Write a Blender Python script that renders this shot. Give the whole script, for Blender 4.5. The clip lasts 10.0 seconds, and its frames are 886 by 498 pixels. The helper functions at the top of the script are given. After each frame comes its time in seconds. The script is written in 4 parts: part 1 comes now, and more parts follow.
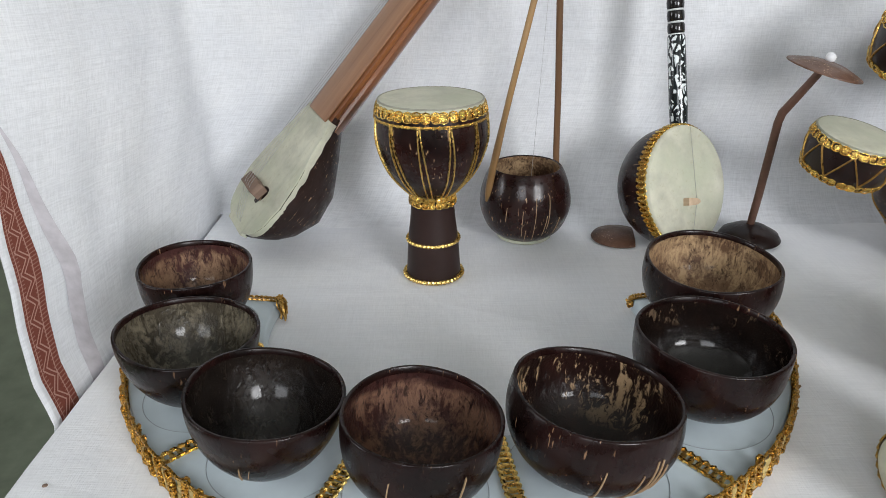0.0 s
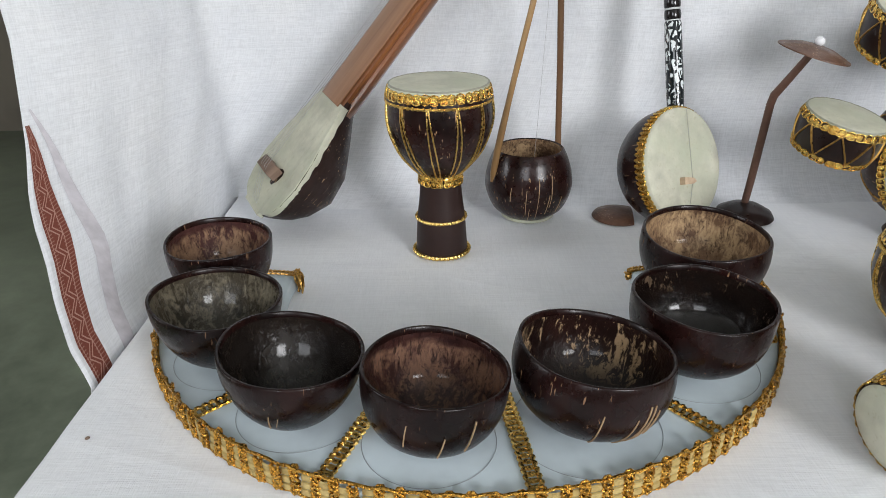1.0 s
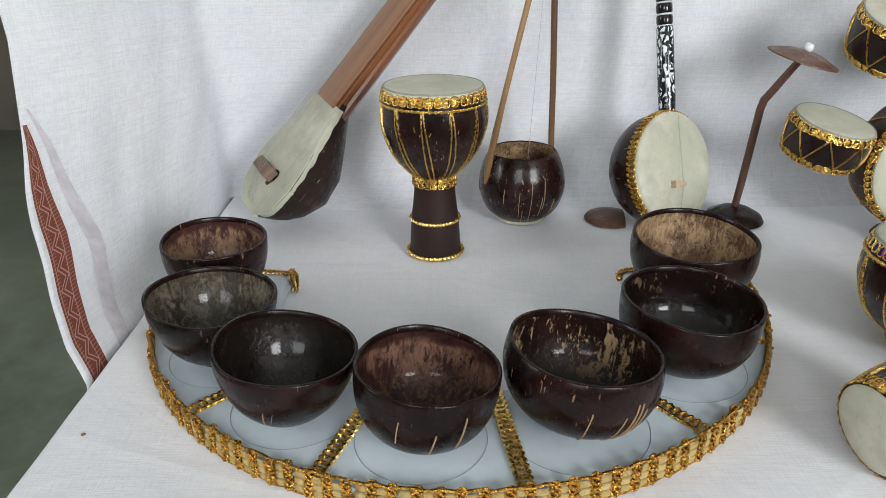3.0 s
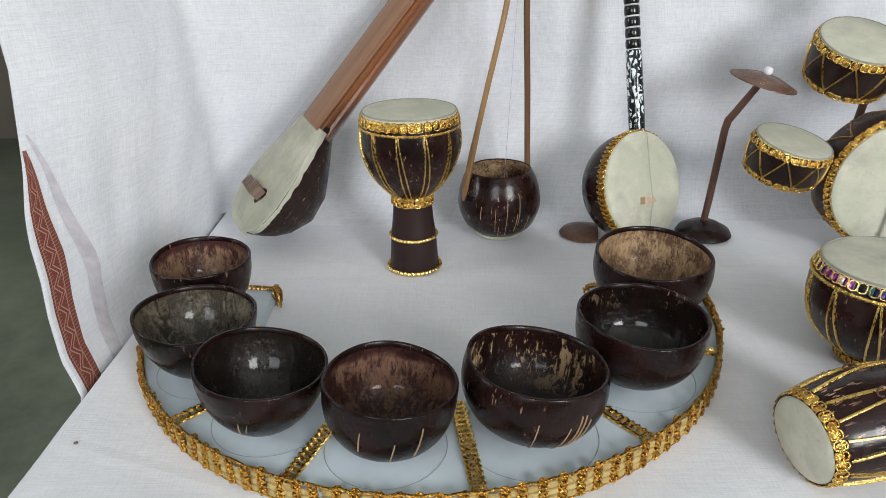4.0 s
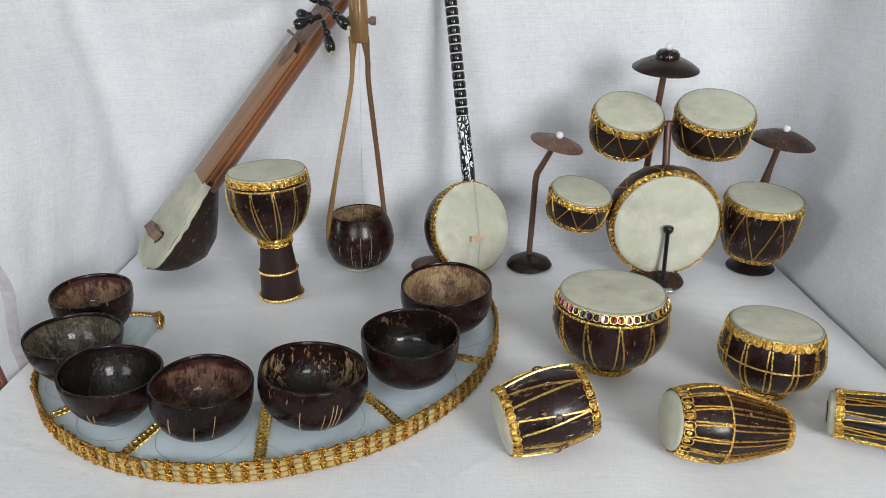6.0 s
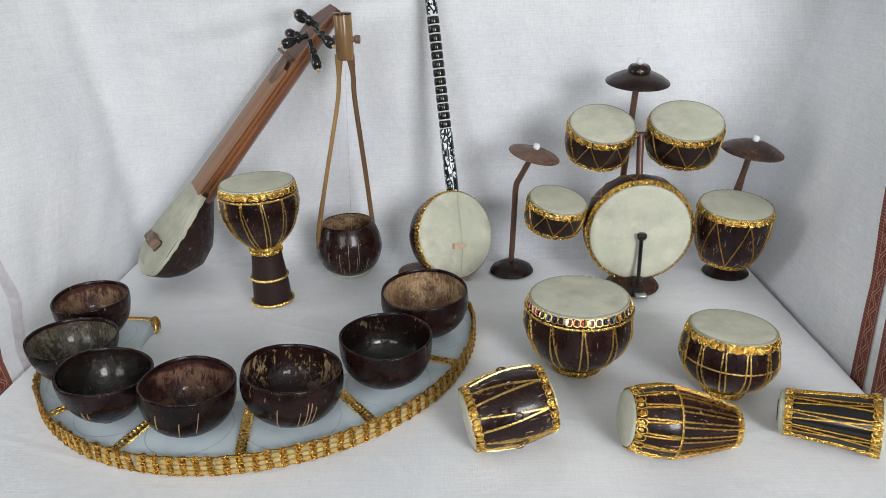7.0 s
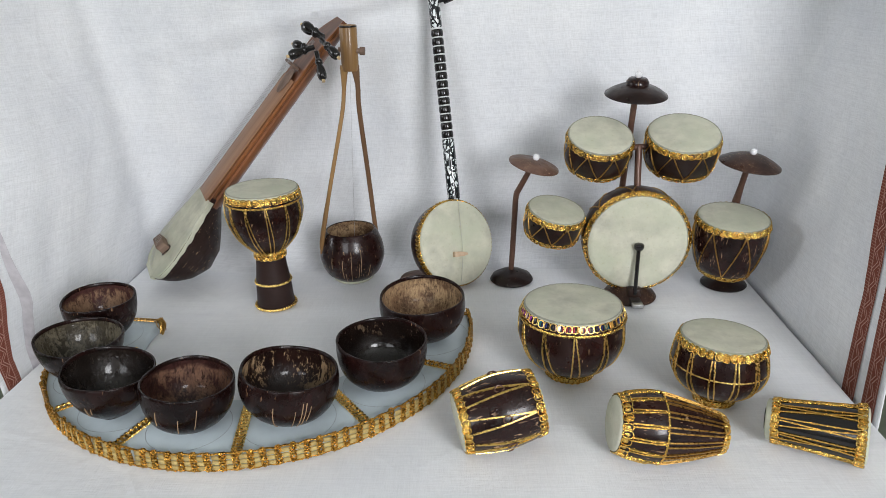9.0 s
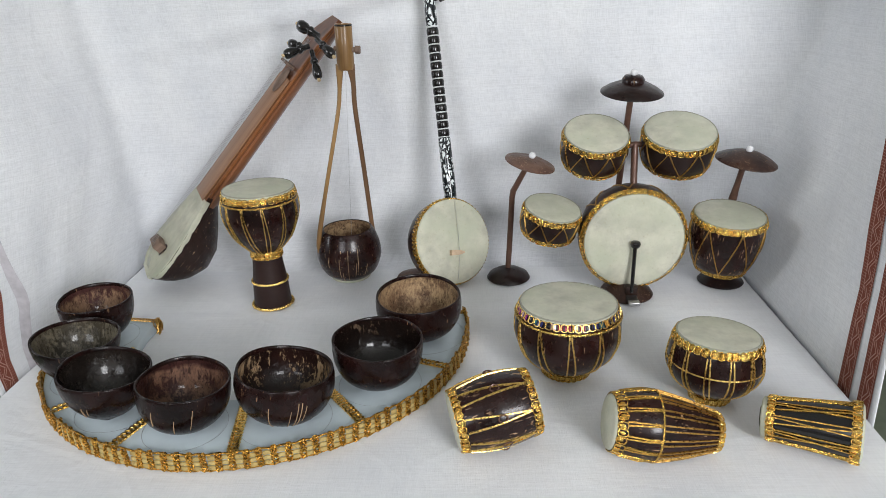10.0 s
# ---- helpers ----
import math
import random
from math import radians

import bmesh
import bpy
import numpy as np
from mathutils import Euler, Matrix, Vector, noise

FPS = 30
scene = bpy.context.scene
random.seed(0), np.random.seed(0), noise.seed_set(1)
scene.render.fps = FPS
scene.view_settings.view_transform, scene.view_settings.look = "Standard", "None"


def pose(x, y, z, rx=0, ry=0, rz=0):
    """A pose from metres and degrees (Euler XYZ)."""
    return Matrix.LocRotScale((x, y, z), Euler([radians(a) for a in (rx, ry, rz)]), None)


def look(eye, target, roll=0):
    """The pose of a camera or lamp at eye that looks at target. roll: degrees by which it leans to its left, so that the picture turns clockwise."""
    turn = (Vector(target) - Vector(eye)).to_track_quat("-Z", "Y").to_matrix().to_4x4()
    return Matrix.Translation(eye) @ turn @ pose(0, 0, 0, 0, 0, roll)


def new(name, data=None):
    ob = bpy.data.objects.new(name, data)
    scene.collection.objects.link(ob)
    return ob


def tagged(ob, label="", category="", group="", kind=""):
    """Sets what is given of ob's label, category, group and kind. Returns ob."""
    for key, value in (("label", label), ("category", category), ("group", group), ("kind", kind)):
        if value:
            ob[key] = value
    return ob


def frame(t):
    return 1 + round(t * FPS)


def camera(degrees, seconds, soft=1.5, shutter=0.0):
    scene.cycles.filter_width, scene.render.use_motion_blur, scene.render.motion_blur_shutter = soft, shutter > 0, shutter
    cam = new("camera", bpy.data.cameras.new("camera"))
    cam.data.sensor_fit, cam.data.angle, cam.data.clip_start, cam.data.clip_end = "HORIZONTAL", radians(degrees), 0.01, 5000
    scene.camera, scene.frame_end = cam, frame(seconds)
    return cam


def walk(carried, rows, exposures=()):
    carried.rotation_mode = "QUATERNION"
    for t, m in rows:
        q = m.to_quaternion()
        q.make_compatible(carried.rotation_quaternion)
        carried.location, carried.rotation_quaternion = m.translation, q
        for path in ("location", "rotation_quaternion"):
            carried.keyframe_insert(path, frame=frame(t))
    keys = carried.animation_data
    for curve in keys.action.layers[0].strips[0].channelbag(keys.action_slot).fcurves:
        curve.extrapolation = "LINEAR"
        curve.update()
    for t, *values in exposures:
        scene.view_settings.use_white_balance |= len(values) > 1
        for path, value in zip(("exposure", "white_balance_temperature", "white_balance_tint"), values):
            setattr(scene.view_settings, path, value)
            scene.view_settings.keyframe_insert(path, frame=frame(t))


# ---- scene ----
cam = camera(64.5, 10.0, 0.9)
METRES, EYE, TILT, LEAN, TURN = 0.6, 0.383, -24.5, 0.6, 0.0
ROWS = [
    (0.0, 0.0, 0.0, 0.0, 0.0, -0.0, -0.0),
    (0.5, -0.0025, -0.0297, -0.0148, -0.23, -0.52, -0.01),
    (1.0, -0.0094, -0.072, -0.0329, 0.26, -0.55, 0.28),
    (1.5, -0.0111, -0.0853, -0.044, -0.17, -0.58, 0.51),
    (2.0, -0.0117, -0.0891, -0.0459, -0.2, -0.46, 0.01),
    (3.5, 0.0053, -0.0934, -0.017, -0.13, -0.35, -0.07),
    (4.0, 0.0559, -0.1626, -0.0059, 0.37, -0.21, 0.18),
    (4.5, 0.1601, -0.2803, 0.0114, 0.9, 0.09, 0.92),
    (5.0, 0.2494, -0.3845, 0.0214, 0.5, 0.34, 0.57),
    (5.5, 0.3523, -0.4614, 0.02, -0.02, 1.13, 0.65),
    (7.0, 0.5281, -0.6013, 0.0206, 1.45, 1.96, 0.93),
    (7.5, 0.5566, -0.6351, 0.0193, 2.16, 2.9, 0.75),
    (8.0, 0.5832, -0.6393, 0.0207, 2.08, 3.52, 0.5),
    (8.5, 0.5918, -0.6299, 0.012, 2.16, 2.97, 0.42),
    (9.0, 0.5709, -0.6359, 0.0065, 2.61, 2.94, 0.07),
    (9.5, 0.5775, -0.6363, 0.0116, 2.29, 3.09, 0.11),
    (10.0, 0.5826, -0.6356, 0.0116, 2.67, 2.68, 0.34),
]
walk(cam, [(t, pose(0, 0, EYE, TILT, LEAN, TURN) @ pose(METRES * x, METRES * y, METRES * z, 90 + pitch, roll, yaw)) for t, x, y, z, yaw, pitch, roll in ROWS], [(0.0, 0.08), (4.0, 0.05), (5.5, -0.02), (7.0, -0.06), (10.0, -0.06)])

# ---- light ----
scene.view_settings.exposure = 0.0
world = bpy.data.worlds.new("sky")
scene.world = world
world.use_nodes = True
sky = world.node_tree.nodes.new("ShaderNodeTexSky")
sky.sky_type, sky.sun_disc, sky.sun_elevation, sky.sun_rotation = "NISHITA", False, radians(40), radians(150)
world.node_tree.links.new(sky.outputs[0], world.node_tree.nodes["Background"].inputs[0])
world.node_tree.nodes["Background"].inputs[1].default_value = 0.1


def area_lamp(name, eye, target, width, height, watts, colour):
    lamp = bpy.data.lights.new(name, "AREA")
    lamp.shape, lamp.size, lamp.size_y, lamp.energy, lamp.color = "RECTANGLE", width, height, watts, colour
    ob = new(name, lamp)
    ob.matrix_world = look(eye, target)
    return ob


# daylight through two windows behind the camera; the side opening's lamp is added fill
area_lamp("window_daylight", (1.75, -2.33, 1.12), (1.30, 0, 0.45), 1.05, 1.15, 95, (0.965, 0.975, 1.0))
area_lamp("window_daylight", (-0.75, -2.33, 1.15), (-0.65, 0, 0.5), 1.15, 1.15, 30, (0.95, 0.97, 1.0))
# added fill for the hanging's right end; no window known on this side
area_lamp("window_daylight", (-3.93, -0.1, 1.25), (0, 0.1, 0.7), 1.15, 1.25, 40, (0.95, 0.97, 1.0))


# ---- materials ----
class Nodes:
    """A principled material with short calls for its nodes."""

    def __init__(self, name, rough=0.5, metal=0.0, coat=0.0):
        self.mat = bpy.data.materials.new(name)
        self.mat.use_nodes = True
        self.tree = self.mat.node_tree
        self.bsdf = self.tree.nodes["Principled BSDF"]
        self.set("Roughness", rough)
        self.set("Metallic", metal)
        self.set("Coat Weight", coat)
        self.set("Coat Roughness", 0.10)
        self.set("Specular IOR Level", 0.22)
        self.coord = self.tree.nodes.new("ShaderNodeTexCoord")
        self.info = self.tree.nodes.new("ShaderNodeObjectInfo")

    def put(self, socket, value):
        if isinstance(value, bpy.types.NodeSocket):
            self.tree.links.new(value, socket)
        elif isinstance(value, tuple) and len(value) == 3 and socket.type == "RGBA":
            socket.default_value = (*value, 1)
        else:
            socket.default_value = value

    def set(self, key, value):
        self.put(self.bsdf.inputs[key], value)
        return self

    def math(self, op, a, b=0.0, c=0.0):
        n = self.tree.nodes.new("ShaderNodeMath")
        n.operation = op
        for i, v in enumerate((a, b, c)):
            self.put(n.inputs[i], v)
        return n.outputs[0]

    def at(self, scale=(1, 1, 1), vary=True, uv=False):
        """Object coordinates, scaled, and shifted by chance from object to object."""
        n = self.tree.nodes.new("ShaderNodeMapping")
        self.put(n.inputs[0], self.coord.outputs["UV" if uv else "Object"])
        n.inputs["Scale"].default_value = scale
        if vary:
            m = self.tree.nodes.new("ShaderNodeVectorMath")
            m.operation = "SCALE"
            m.inputs[0].default_value = (7, 11, 5)
            self.put(m.inputs["Scale"], self.info.outputs["Random"])
            self.tree.links.new(m.outputs[0], n.inputs["Location"])
        return n.outputs[0]

    def noise(self, vec, scale, detail=4.0, rough=0.55, distort=0.0):
        n = self.tree.nodes.new("ShaderNodeTexNoise")
        self.put(n.inputs["Vector"], vec)
        for k, v in (("Scale", scale), ("Detail", detail), ("Roughness", rough), ("Distortion", distort)):
            n.inputs[k].default_value = v
        return n.outputs["Fac"]

    def wave(self, vec, scale, distort=2.0, detail=2.0, direction="X"):
        n = self.tree.nodes.new("ShaderNodeTexWave")
        n.bands_direction = direction
        self.put(n.inputs["Vector"], vec)
        for k, v in (("Scale", scale), ("Distortion", distort), ("Detail", detail)):
            n.inputs[k].default_value = v
        return n.outputs["Fac"]

    def ramp(self, fac, *stops):
        n = self.tree.nodes.new("ShaderNodeValToRGB")
        self.put(n.inputs[0], fac)
        els = n.color_ramp.elements
        while len(els) < len(stops):
            els.new(0.5)
        for el, (p, c) in zip(els, stops):
            el.position = p
            el.color = (*c, 1) if isinstance(c, tuple) else (c, c, c, 1)
        return n.outputs[0]

    def mix(self, fac, a, b):
        n = self.tree.nodes.new("ShaderNodeMix")
        n.data_type = "RGBA"
        self.put(n.inputs[0], fac)
        self.put(n.inputs[6], a)
        self.put(n.inputs[7], b)
        return n.outputs[2]

    def bump(self, height, strength, distance):
        n = self.tree.nodes.new("ShaderNodeBump")
        n.inputs["Strength"].default_value, n.inputs["Distance"].default_value = strength, distance
        self.put(n.inputs["Height"], height)
        self.set("Normal", n.outputs[0])
        return self

    def split(self, vec):
        n = self.tree.nodes.new("ShaderNodeSeparateXYZ")
        self.put(n.inputs[0], vec)
        return n.outputs


def cloth_material(name, tone, uvscale, depth, slubs, through_light):
    """White handloom cotton: threads both ways, slubs and faint soiling."""
    k = Nodes(name, 0.9)
    v = k.at(uvscale, False, True)
    warp, weft = k.noise(k.at((uvscale[0] * 12, uvscale[1], 1), False, True), 60, 3), k.noise(k.at((uvscale[0], uvscale[1] * 12, 1), False, True), 60, 3)
    weave = k.math("ADD", warp, weft)
    big = k.noise(v, 5, 5, 0.6)
    thread = k.ramp(k.math("MULTIPLY", weave, 0.5), (0.40, tuple(c * depth for c in tone)), (0.56, tone))
    stain = k.ramp(big, (0.3, (0.89, 0.90, 0.92)), (0.62, (1, 1, 1)))
    slub = k.ramp(k.math("ADD", k.math("MULTIPLY", k.noise(k.at((uvscale[0] * 1.2, uvscale[1] * 45, 1), False, True), 7, 3), 0.6), k.math("MULTIPLY", k.noise(k.at((uvscale[0] * 45, uvscale[1] * 1.2, 1), False, True), 7, 3), 0.4)), (0.38, slubs), (0.56, 1.0))
    streaked = k.tree.nodes.new("ShaderNodeMix")
    streaked.data_type, streaked.blend_type = "RGBA", "MULTIPLY"
    streaked.inputs[0].default_value = 1.0
    k.put(streaked.inputs[6], thread)
    k.put(streaked.inputs[7], slub)
    n = k.tree.nodes.new("ShaderNodeMix")
    n.data_type, n.blend_type = "RGBA", "MULTIPLY"
    n.inputs[0].default_value = 1.0
    k.put(n.inputs[6], streaked.outputs[2])
    k.put(n.inputs[7], stain)
    k.set("Base Color", n.outputs[2])
    k.set("Sheen Weight", 0.15)
    crumple = k.noise(k.at((uvscale[0], uvscale[1] * 1.3, 1), False, True), 6, 4, 0.55, 1.0)
    fold = k.tree.nodes.new("ShaderNodeTexVoronoi")
    fold.feature = "DISTANCE_TO_EDGE"
    fold.inputs["Scale"].default_value = 4.3
    k.put(fold.inputs["Vector"], v)
    crease = k.math("MULTIPLY", k.ramp(fold.outputs["Distance"], (0.0, 1.0), (0.035, 0.0)), k.math("MULTIPLY", big, 0.34))
    k.bump(k.math("ADD", k.math("MULTIPLY", weave, 0.12), k.math("ADD", crumple, crease)), 0.24, 0.012)
    thin = k.tree.nodes.new("ShaderNodeBsdfTranslucent")
    k.put(thin.inputs["Color"], n.outputs[2])
    blend = k.tree.nodes.new("ShaderNodeMixShader")
    blend.inputs[0].default_value = through_light
    k.put(blend.inputs[1], k.bsdf.outputs[0])
    k.put(blend.inputs[2], thin.outputs[0])
    k.put(k.tree.nodes["Material Output"].inputs["Surface"], blend.outputs[0])
    return k.mat


def coconut(name, dark, brown, fleck, amount, rough=0.28, coat=0.5):
    """Polished coconut shell with pale fibre streaks along the local z axis."""
    k = Nodes(name, rough, 0.0, coat)
    tone = k.ramp(k.noise(k.at((1, 1, 0.5)), 28, 6, 0.65), (0.35, dark), (0.7, brown))
    streak = k.ramp(k.noise(k.at((1, 1, 0.15)), 430, 2, 0.5), (amount, 0.0), (amount + 0.035, 1.0))
    patch = k.ramp(k.noise(k.at((1, 1, 0.7)), 34, 2), (0.46, 0.0), (0.58, 1.0))
    k.set("Base Color", k.mix(k.math("MULTIPLY", streak, patch), tone, fleck))
    k.set("Roughness", k.ramp(k.noise(k.at(), 60, 5), (0.3, rough * 0.7), (0.75, rough * 1.7)))
    k.bump(k.math("SUBTRACT", k.noise(k.at((1, 1, 0.4)), 120, 4), k.math("MULTIPLY", streak, 0.6)), 0.22, 0.002)
    return k.mat


def shell_inside(name, dark, mid, pale, low, high, rough, coat, scraped=None, drawn=1.0):
    """The inside of a bowl: scraped shell, dark skin left in patches, fibres across it."""
    k = Nodes(name, rough, 0.0, coat)
    base = k.ramp(k.noise(k.at((1, 1, 1)), 17, 6, 0.7, 0.8), (0.32, dark), (0.66, mid))
    fibre = k.noise(k.at((1, 1, 0.35)), 150, 5, 0.65, 1.2)
    patch = k.noise(k.at((1, 1, drawn)), 21, 9, 0.74, 0.5)
    mask = k.ramp(k.math("ADD", k.math("MULTIPLY", patch, 0.62), k.math("MULTIPLY", fibre, 0.38)), (low, 0.0), (high, 1.0))
    if scraped:  # (height where the scraping starts, height where it is full), with a ragged border
        z = k.math("ADD", k.split(k.coord.outputs["Object"])[2], k.math("MULTIPLY", k.math("SUBTRACT", k.noise(k.at(), 42, 4), 0.5), 0.022))
        span = k.tree.nodes.new("ShaderNodeMapRange")
        span.inputs[1].default_value, span.inputs[2].default_value = scraped
        k.put(span.inputs[0], z)
        mask = k.math("MULTIPLY", mask, span.outputs[0])
    crack = k.ramp(k.noise(k.at((1, 1, 0.3)), 210, 4, 0.65, 1.4), (0.35, 0.8), (0.44, 0.0))
    k.set("Base Color", k.mix(crack, k.mix(mask, base, pale), dark))
    k.set("Roughness", k.ramp(mask, (0.0, rough), (1.0, min(0.8, rough + 0.3))))
    k.bump(k.math("ADD", fibre, k.noise(k.at(), 140, 4)), 0.45, 0.003)
    return k.mat


def gold_foil(name, tone, rough, scale, relief=0.9, vary=0.85, deep=0.45, height=0.0025):
    """Crinkled gold foil, each fleck of it a little brighter or duller than the next."""
    k = Nodes(name, rough, 1.0)
    n = k.noise(k.at(), scale, 3, 0.6)
    island = k.tree.nodes.new("ShaderNodeNewGeometry").outputs["Random Per Island"]
    foil = k.ramp(n, (0.3, tuple(c * deep for c in tone)), (0.62, tone))
    amber = tuple(c * f for c, f in zip(tone, (0.52, 0.40, 0.22)))
    k.set("Base Color", k.mix(k.ramp(island, (0.15, vary), (0.75, 0.0)), foil, amber))
    k.set("Roughness", k.ramp(k.noise(k.at(), scale * 0.5, 3), (0.3, rough * 0.6), (0.7, rough * 1.7)))
    k.bump(n, relief, height)
    return k.mat


def skin_material(name, tone, wrinkle=0.0):
    """Scraped skin, cloudy and faintly stained, with creases along z where it is wrinkled."""
    k = Nodes(name, 0.62)
    blot = k.noise(k.at(), 30, 6, 0.6)
    cloud = k.mix(k.ramp(k.noise(k.at(), 14, 5, 0.6), (0.42, 0.0), (0.68, 0.9)), k.ramp(blot, (0.30, tuple(c * 0.70 for c in tone)), (0.6, tone)), tuple(c * f for c, f in zip(tone, (0.80, 0.85, 0.80))))
    speck = k.ramp(k.noise(k.at(), 210, 3, 0.6), (0.60, 0.0), (0.72, 0.45))
    cloud = k.mix(speck, cloud, tuple(c * f for c, f in zip(tone, (0.66, 0.62, 0.50))))
    crease = k.noise(k.at((1, 1, 0.12)), 120, 5, 0.6, 0.8)
    # shade in the crease hollows is put into the colour besides the bump
    k.set("Base Color", k.mix(k.math("MULTIPLY", k.ramp(crease, (0.36, 1.0), (0.52, 0.0)), wrinkle), cloud, tuple(c * 0.55 for c in tone)))
    k.bump(k.math("ADD", k.noise(k.at(), 160, 5), k.math("MULTIPLY", crease, wrinkle * 3)), 0.3, 0.0014)
    k.set("Subsurface Weight", 0.08).set("Subsurface Radius", (0.01, 0.008, 0.005))
    return k.mat


def wood_material(name, dark, light, scale=30, rough=0.35, coat=0.35, along=(1, 1, 0.06)):
    k = Nodes(name, rough, 0.0, coat)
    grain = k.noise(k.at(along), scale * 4, 5, 0.65, 0.6)
    broad = k.noise(k.at(along), scale, 3, 0.5, 0.4)
    k.set("Base Color", k.ramp(k.math("ADD", k.math("MULTIPLY", grain, 0.4), k.math("MULTIPLY", broad, 0.6)), (0.36, dark), (0.62, light)))
    k.bump(grain, 0.2, 0.001)
    return k.mat


def plain(name, tone, rough, metal=0.0, coat=0.0, grain=80):
    k = Nodes(name, rough, metal, coat)
    n = k.noise(k.at(), grain, 4)
    k.set("Base Color", k.ramp(n, (0.3, tuple(c * 0.78 for c in tone)), (0.65, tone)))
    k.bump(n, 0.12, 0.001)
    return k.mat


def border_material(name, deep, light):
    """Woven border: a meander of pale thread on dark red, u across and v along in metres."""
    k = Nodes(name, 0.85)
    u, v, _ = k.split(k.coord.outputs["UV"])
    zig = k.math("PINGPONG", k.math("MULTIPLY", v, 76.0), 1.0)
    lane = k.math("ADD", k.math("MULTIPLY", zig, 0.34), 0.38)
    near = k.math("ABSOLUTE", k.math("SUBTRACT", u, lane))
    line = k.math("MULTIPLY", k.math("GREATER_THAN", near, 0.055), k.math("LESS_THAN", near, 0.115))
    hook = k.math("LESS_THAN", k.math("ABSOLUTE", k.math("SUBTRACT", k.math("PINGPONG", k.math("MULTIPLY", v, 228.0), 1.0), 0.5)), 0.13)
    sides = k.math("ADD", k.math("LESS_THAN", u, 0.36), k.math("GREATER_THAN", u, 0.74))
    rails = k.math("LESS_THAN", k.math("ABSOLUTE", k.math("SUBTRACT", u, 0.29)), 0.018)
    rail2 = k.math("LESS_THAN", k.math("ABSOLUTE", k.math("SUBTRACT", u, 0.88)), 0.015)
    pale = k.math("MINIMUM", k.math("ADD", k.math("ADD", line, k.math("MULTIPLY", hook, k.math("MULTIPLY", sides, 0.55))), k.math("ADD", rails, rail2)), 1.0)
    yarn = k.noise(k.at((900, 900, 1), False, True), 1.2, 2)
    k.set("Base Color", k.mix(k.math("MULTIPLY", pale, 0.48), k.ramp(yarn, (0.3, tuple(c * 0.6 for c in deep)), (0.7, deep)), light))
    k.bump(k.math("ADD", yarn, pale), 0.3, 0.0008)
    return k.mat


def lacquer_material(name):
    """Black lacquer with white painted leaves."""
    k = Nodes(name, 0.22, 0.0, 0.6)
    n = k.tree.nodes.new("ShaderNodeTexVoronoi")
    n.feature = "DISTANCE_TO_EDGE"
    k.put(n.inputs["Vector"], k.at((1, 1, 0.55), True))
    n.inputs["Scale"].default_value = 130
    leaf = k.ramp(n.outputs["Distance"], (0.11, 0.0), (0.15, 1.0))
    curl = k.ramp(k.noise(k.at((1, 1, 0.7)), 75, 1, 0.4, 2.0), (0.43, 0.0), (0.46, 1.0))
    k.set("Base Color", k.mix(k.math("MULTIPLY", leaf, curl), (0.008, 0.012, 0.014), (0.7, 0.74, 0.74)))
    return k.mat


def floor_material():
    k = Nodes("polished_green_floor", 0.38)
    a, b = k.noise(k.at(), 1.1, 6, 0.62, 0.6), k.noise(k.at(), 9, 6, 0.65, 0.3)
    k.set("Base Color", k.ramp(k.math("ADD", k.math("MULTIPLY", a, 0.65), k.math("MULTIPLY", b, 0.35)), (0.34, (0.14, 0.162, 0.122)), (0.62, (0.30, 0.345, 0.26))))
    k.set("Roughness", k.ramp(b, (0.3, 0.28), (0.7, 0.55)))
    return k.mat


CLOTH_WALL = cloth_material("white_cotton_hanging", (0.865, 0.875, 0.895), (1, 1, 1), 0.89, 0.935, 0.14)
CLOTH_TABLE = cloth_material("white_cotton_tablecloth", (0.865, 0.875, 0.895), (1, 1, 1), 0.95, 0.96, 0.05)
# shade of a border showing through from the layer behind, painted as a colour
LILAC_SHADE = plain("lilac_border_shade", (0.60, 0.575, 0.61), 0.9)
BORDER = border_material("woven_red_border", (0.21, 0.060, 0.040), (0.62, 0.40, 0.33))
NUT = coconut("polished_coconut_shell", (0.0060, 0.0022, 0.002), (0.027, 0.0095, 0.0078), (0.36, 0.23, 0.13), 0.66, 0.25, 0.18)
NUT_FLECK = coconut("scratched_coconut_shell", (0.0060, 0.0022, 0.002), (0.024, 0.008, 0.0065), (0.42, 0.27, 0.16), 0.595, 0.24, 0.2)
BOWL_SHELL = coconut("satin_coconut_shell", (0.0036, 0.0015, 0.0013), (0.018, 0.0060, 0.0050), (0.20, 0.115, 0.065), 0.675, 0.24, 0.03)
NUT_MATT = coconut("worn_coconut_shell", (0.011, 0.0055, 0.0045), (0.032, 0.015, 0.011), (0.36, 0.23, 0.13), 0.66, 0.42, 0.2)
NUT_PLAIN = coconut("smooth_coconut_shell", (0.008, 0.004, 0.0035), (0.022, 0.010, 0.008), (0.3, 0.2, 0.12), 0.74, 0.34, 0.3)
BROWN_PAINT = plain("dark_brown_paint", (0.026, 0.013, 0.011), 0.5, 0.0, 0.1, 60)
GOLD = gold_foil("gold_foil", (0.95, 0.66, 0.19), 0.15, 380)
GOLD_THREAD = gold_foil("gold_thread", (0.90, 0.63, 0.20), 0.24, 600, 0.4, 0.2, 0.75, 0.0008)
GOLD_DULL = gold_foil("antique_gold_thread", (0.60, 0.365, 0.105), 0.28, 600, 0.4, 0.4, 0.7, 0.0008)
GOLD_PLATE = gold_foil("pale_straw_foil", (0.56, 0.43, 0.18), 0.36, 260, 0.5, 0.30, 0.75, 0.0008)
GOLD_PLATE.node_tree.nodes["Principled BSDF"].inputs["Metallic"].default_value = 0.30
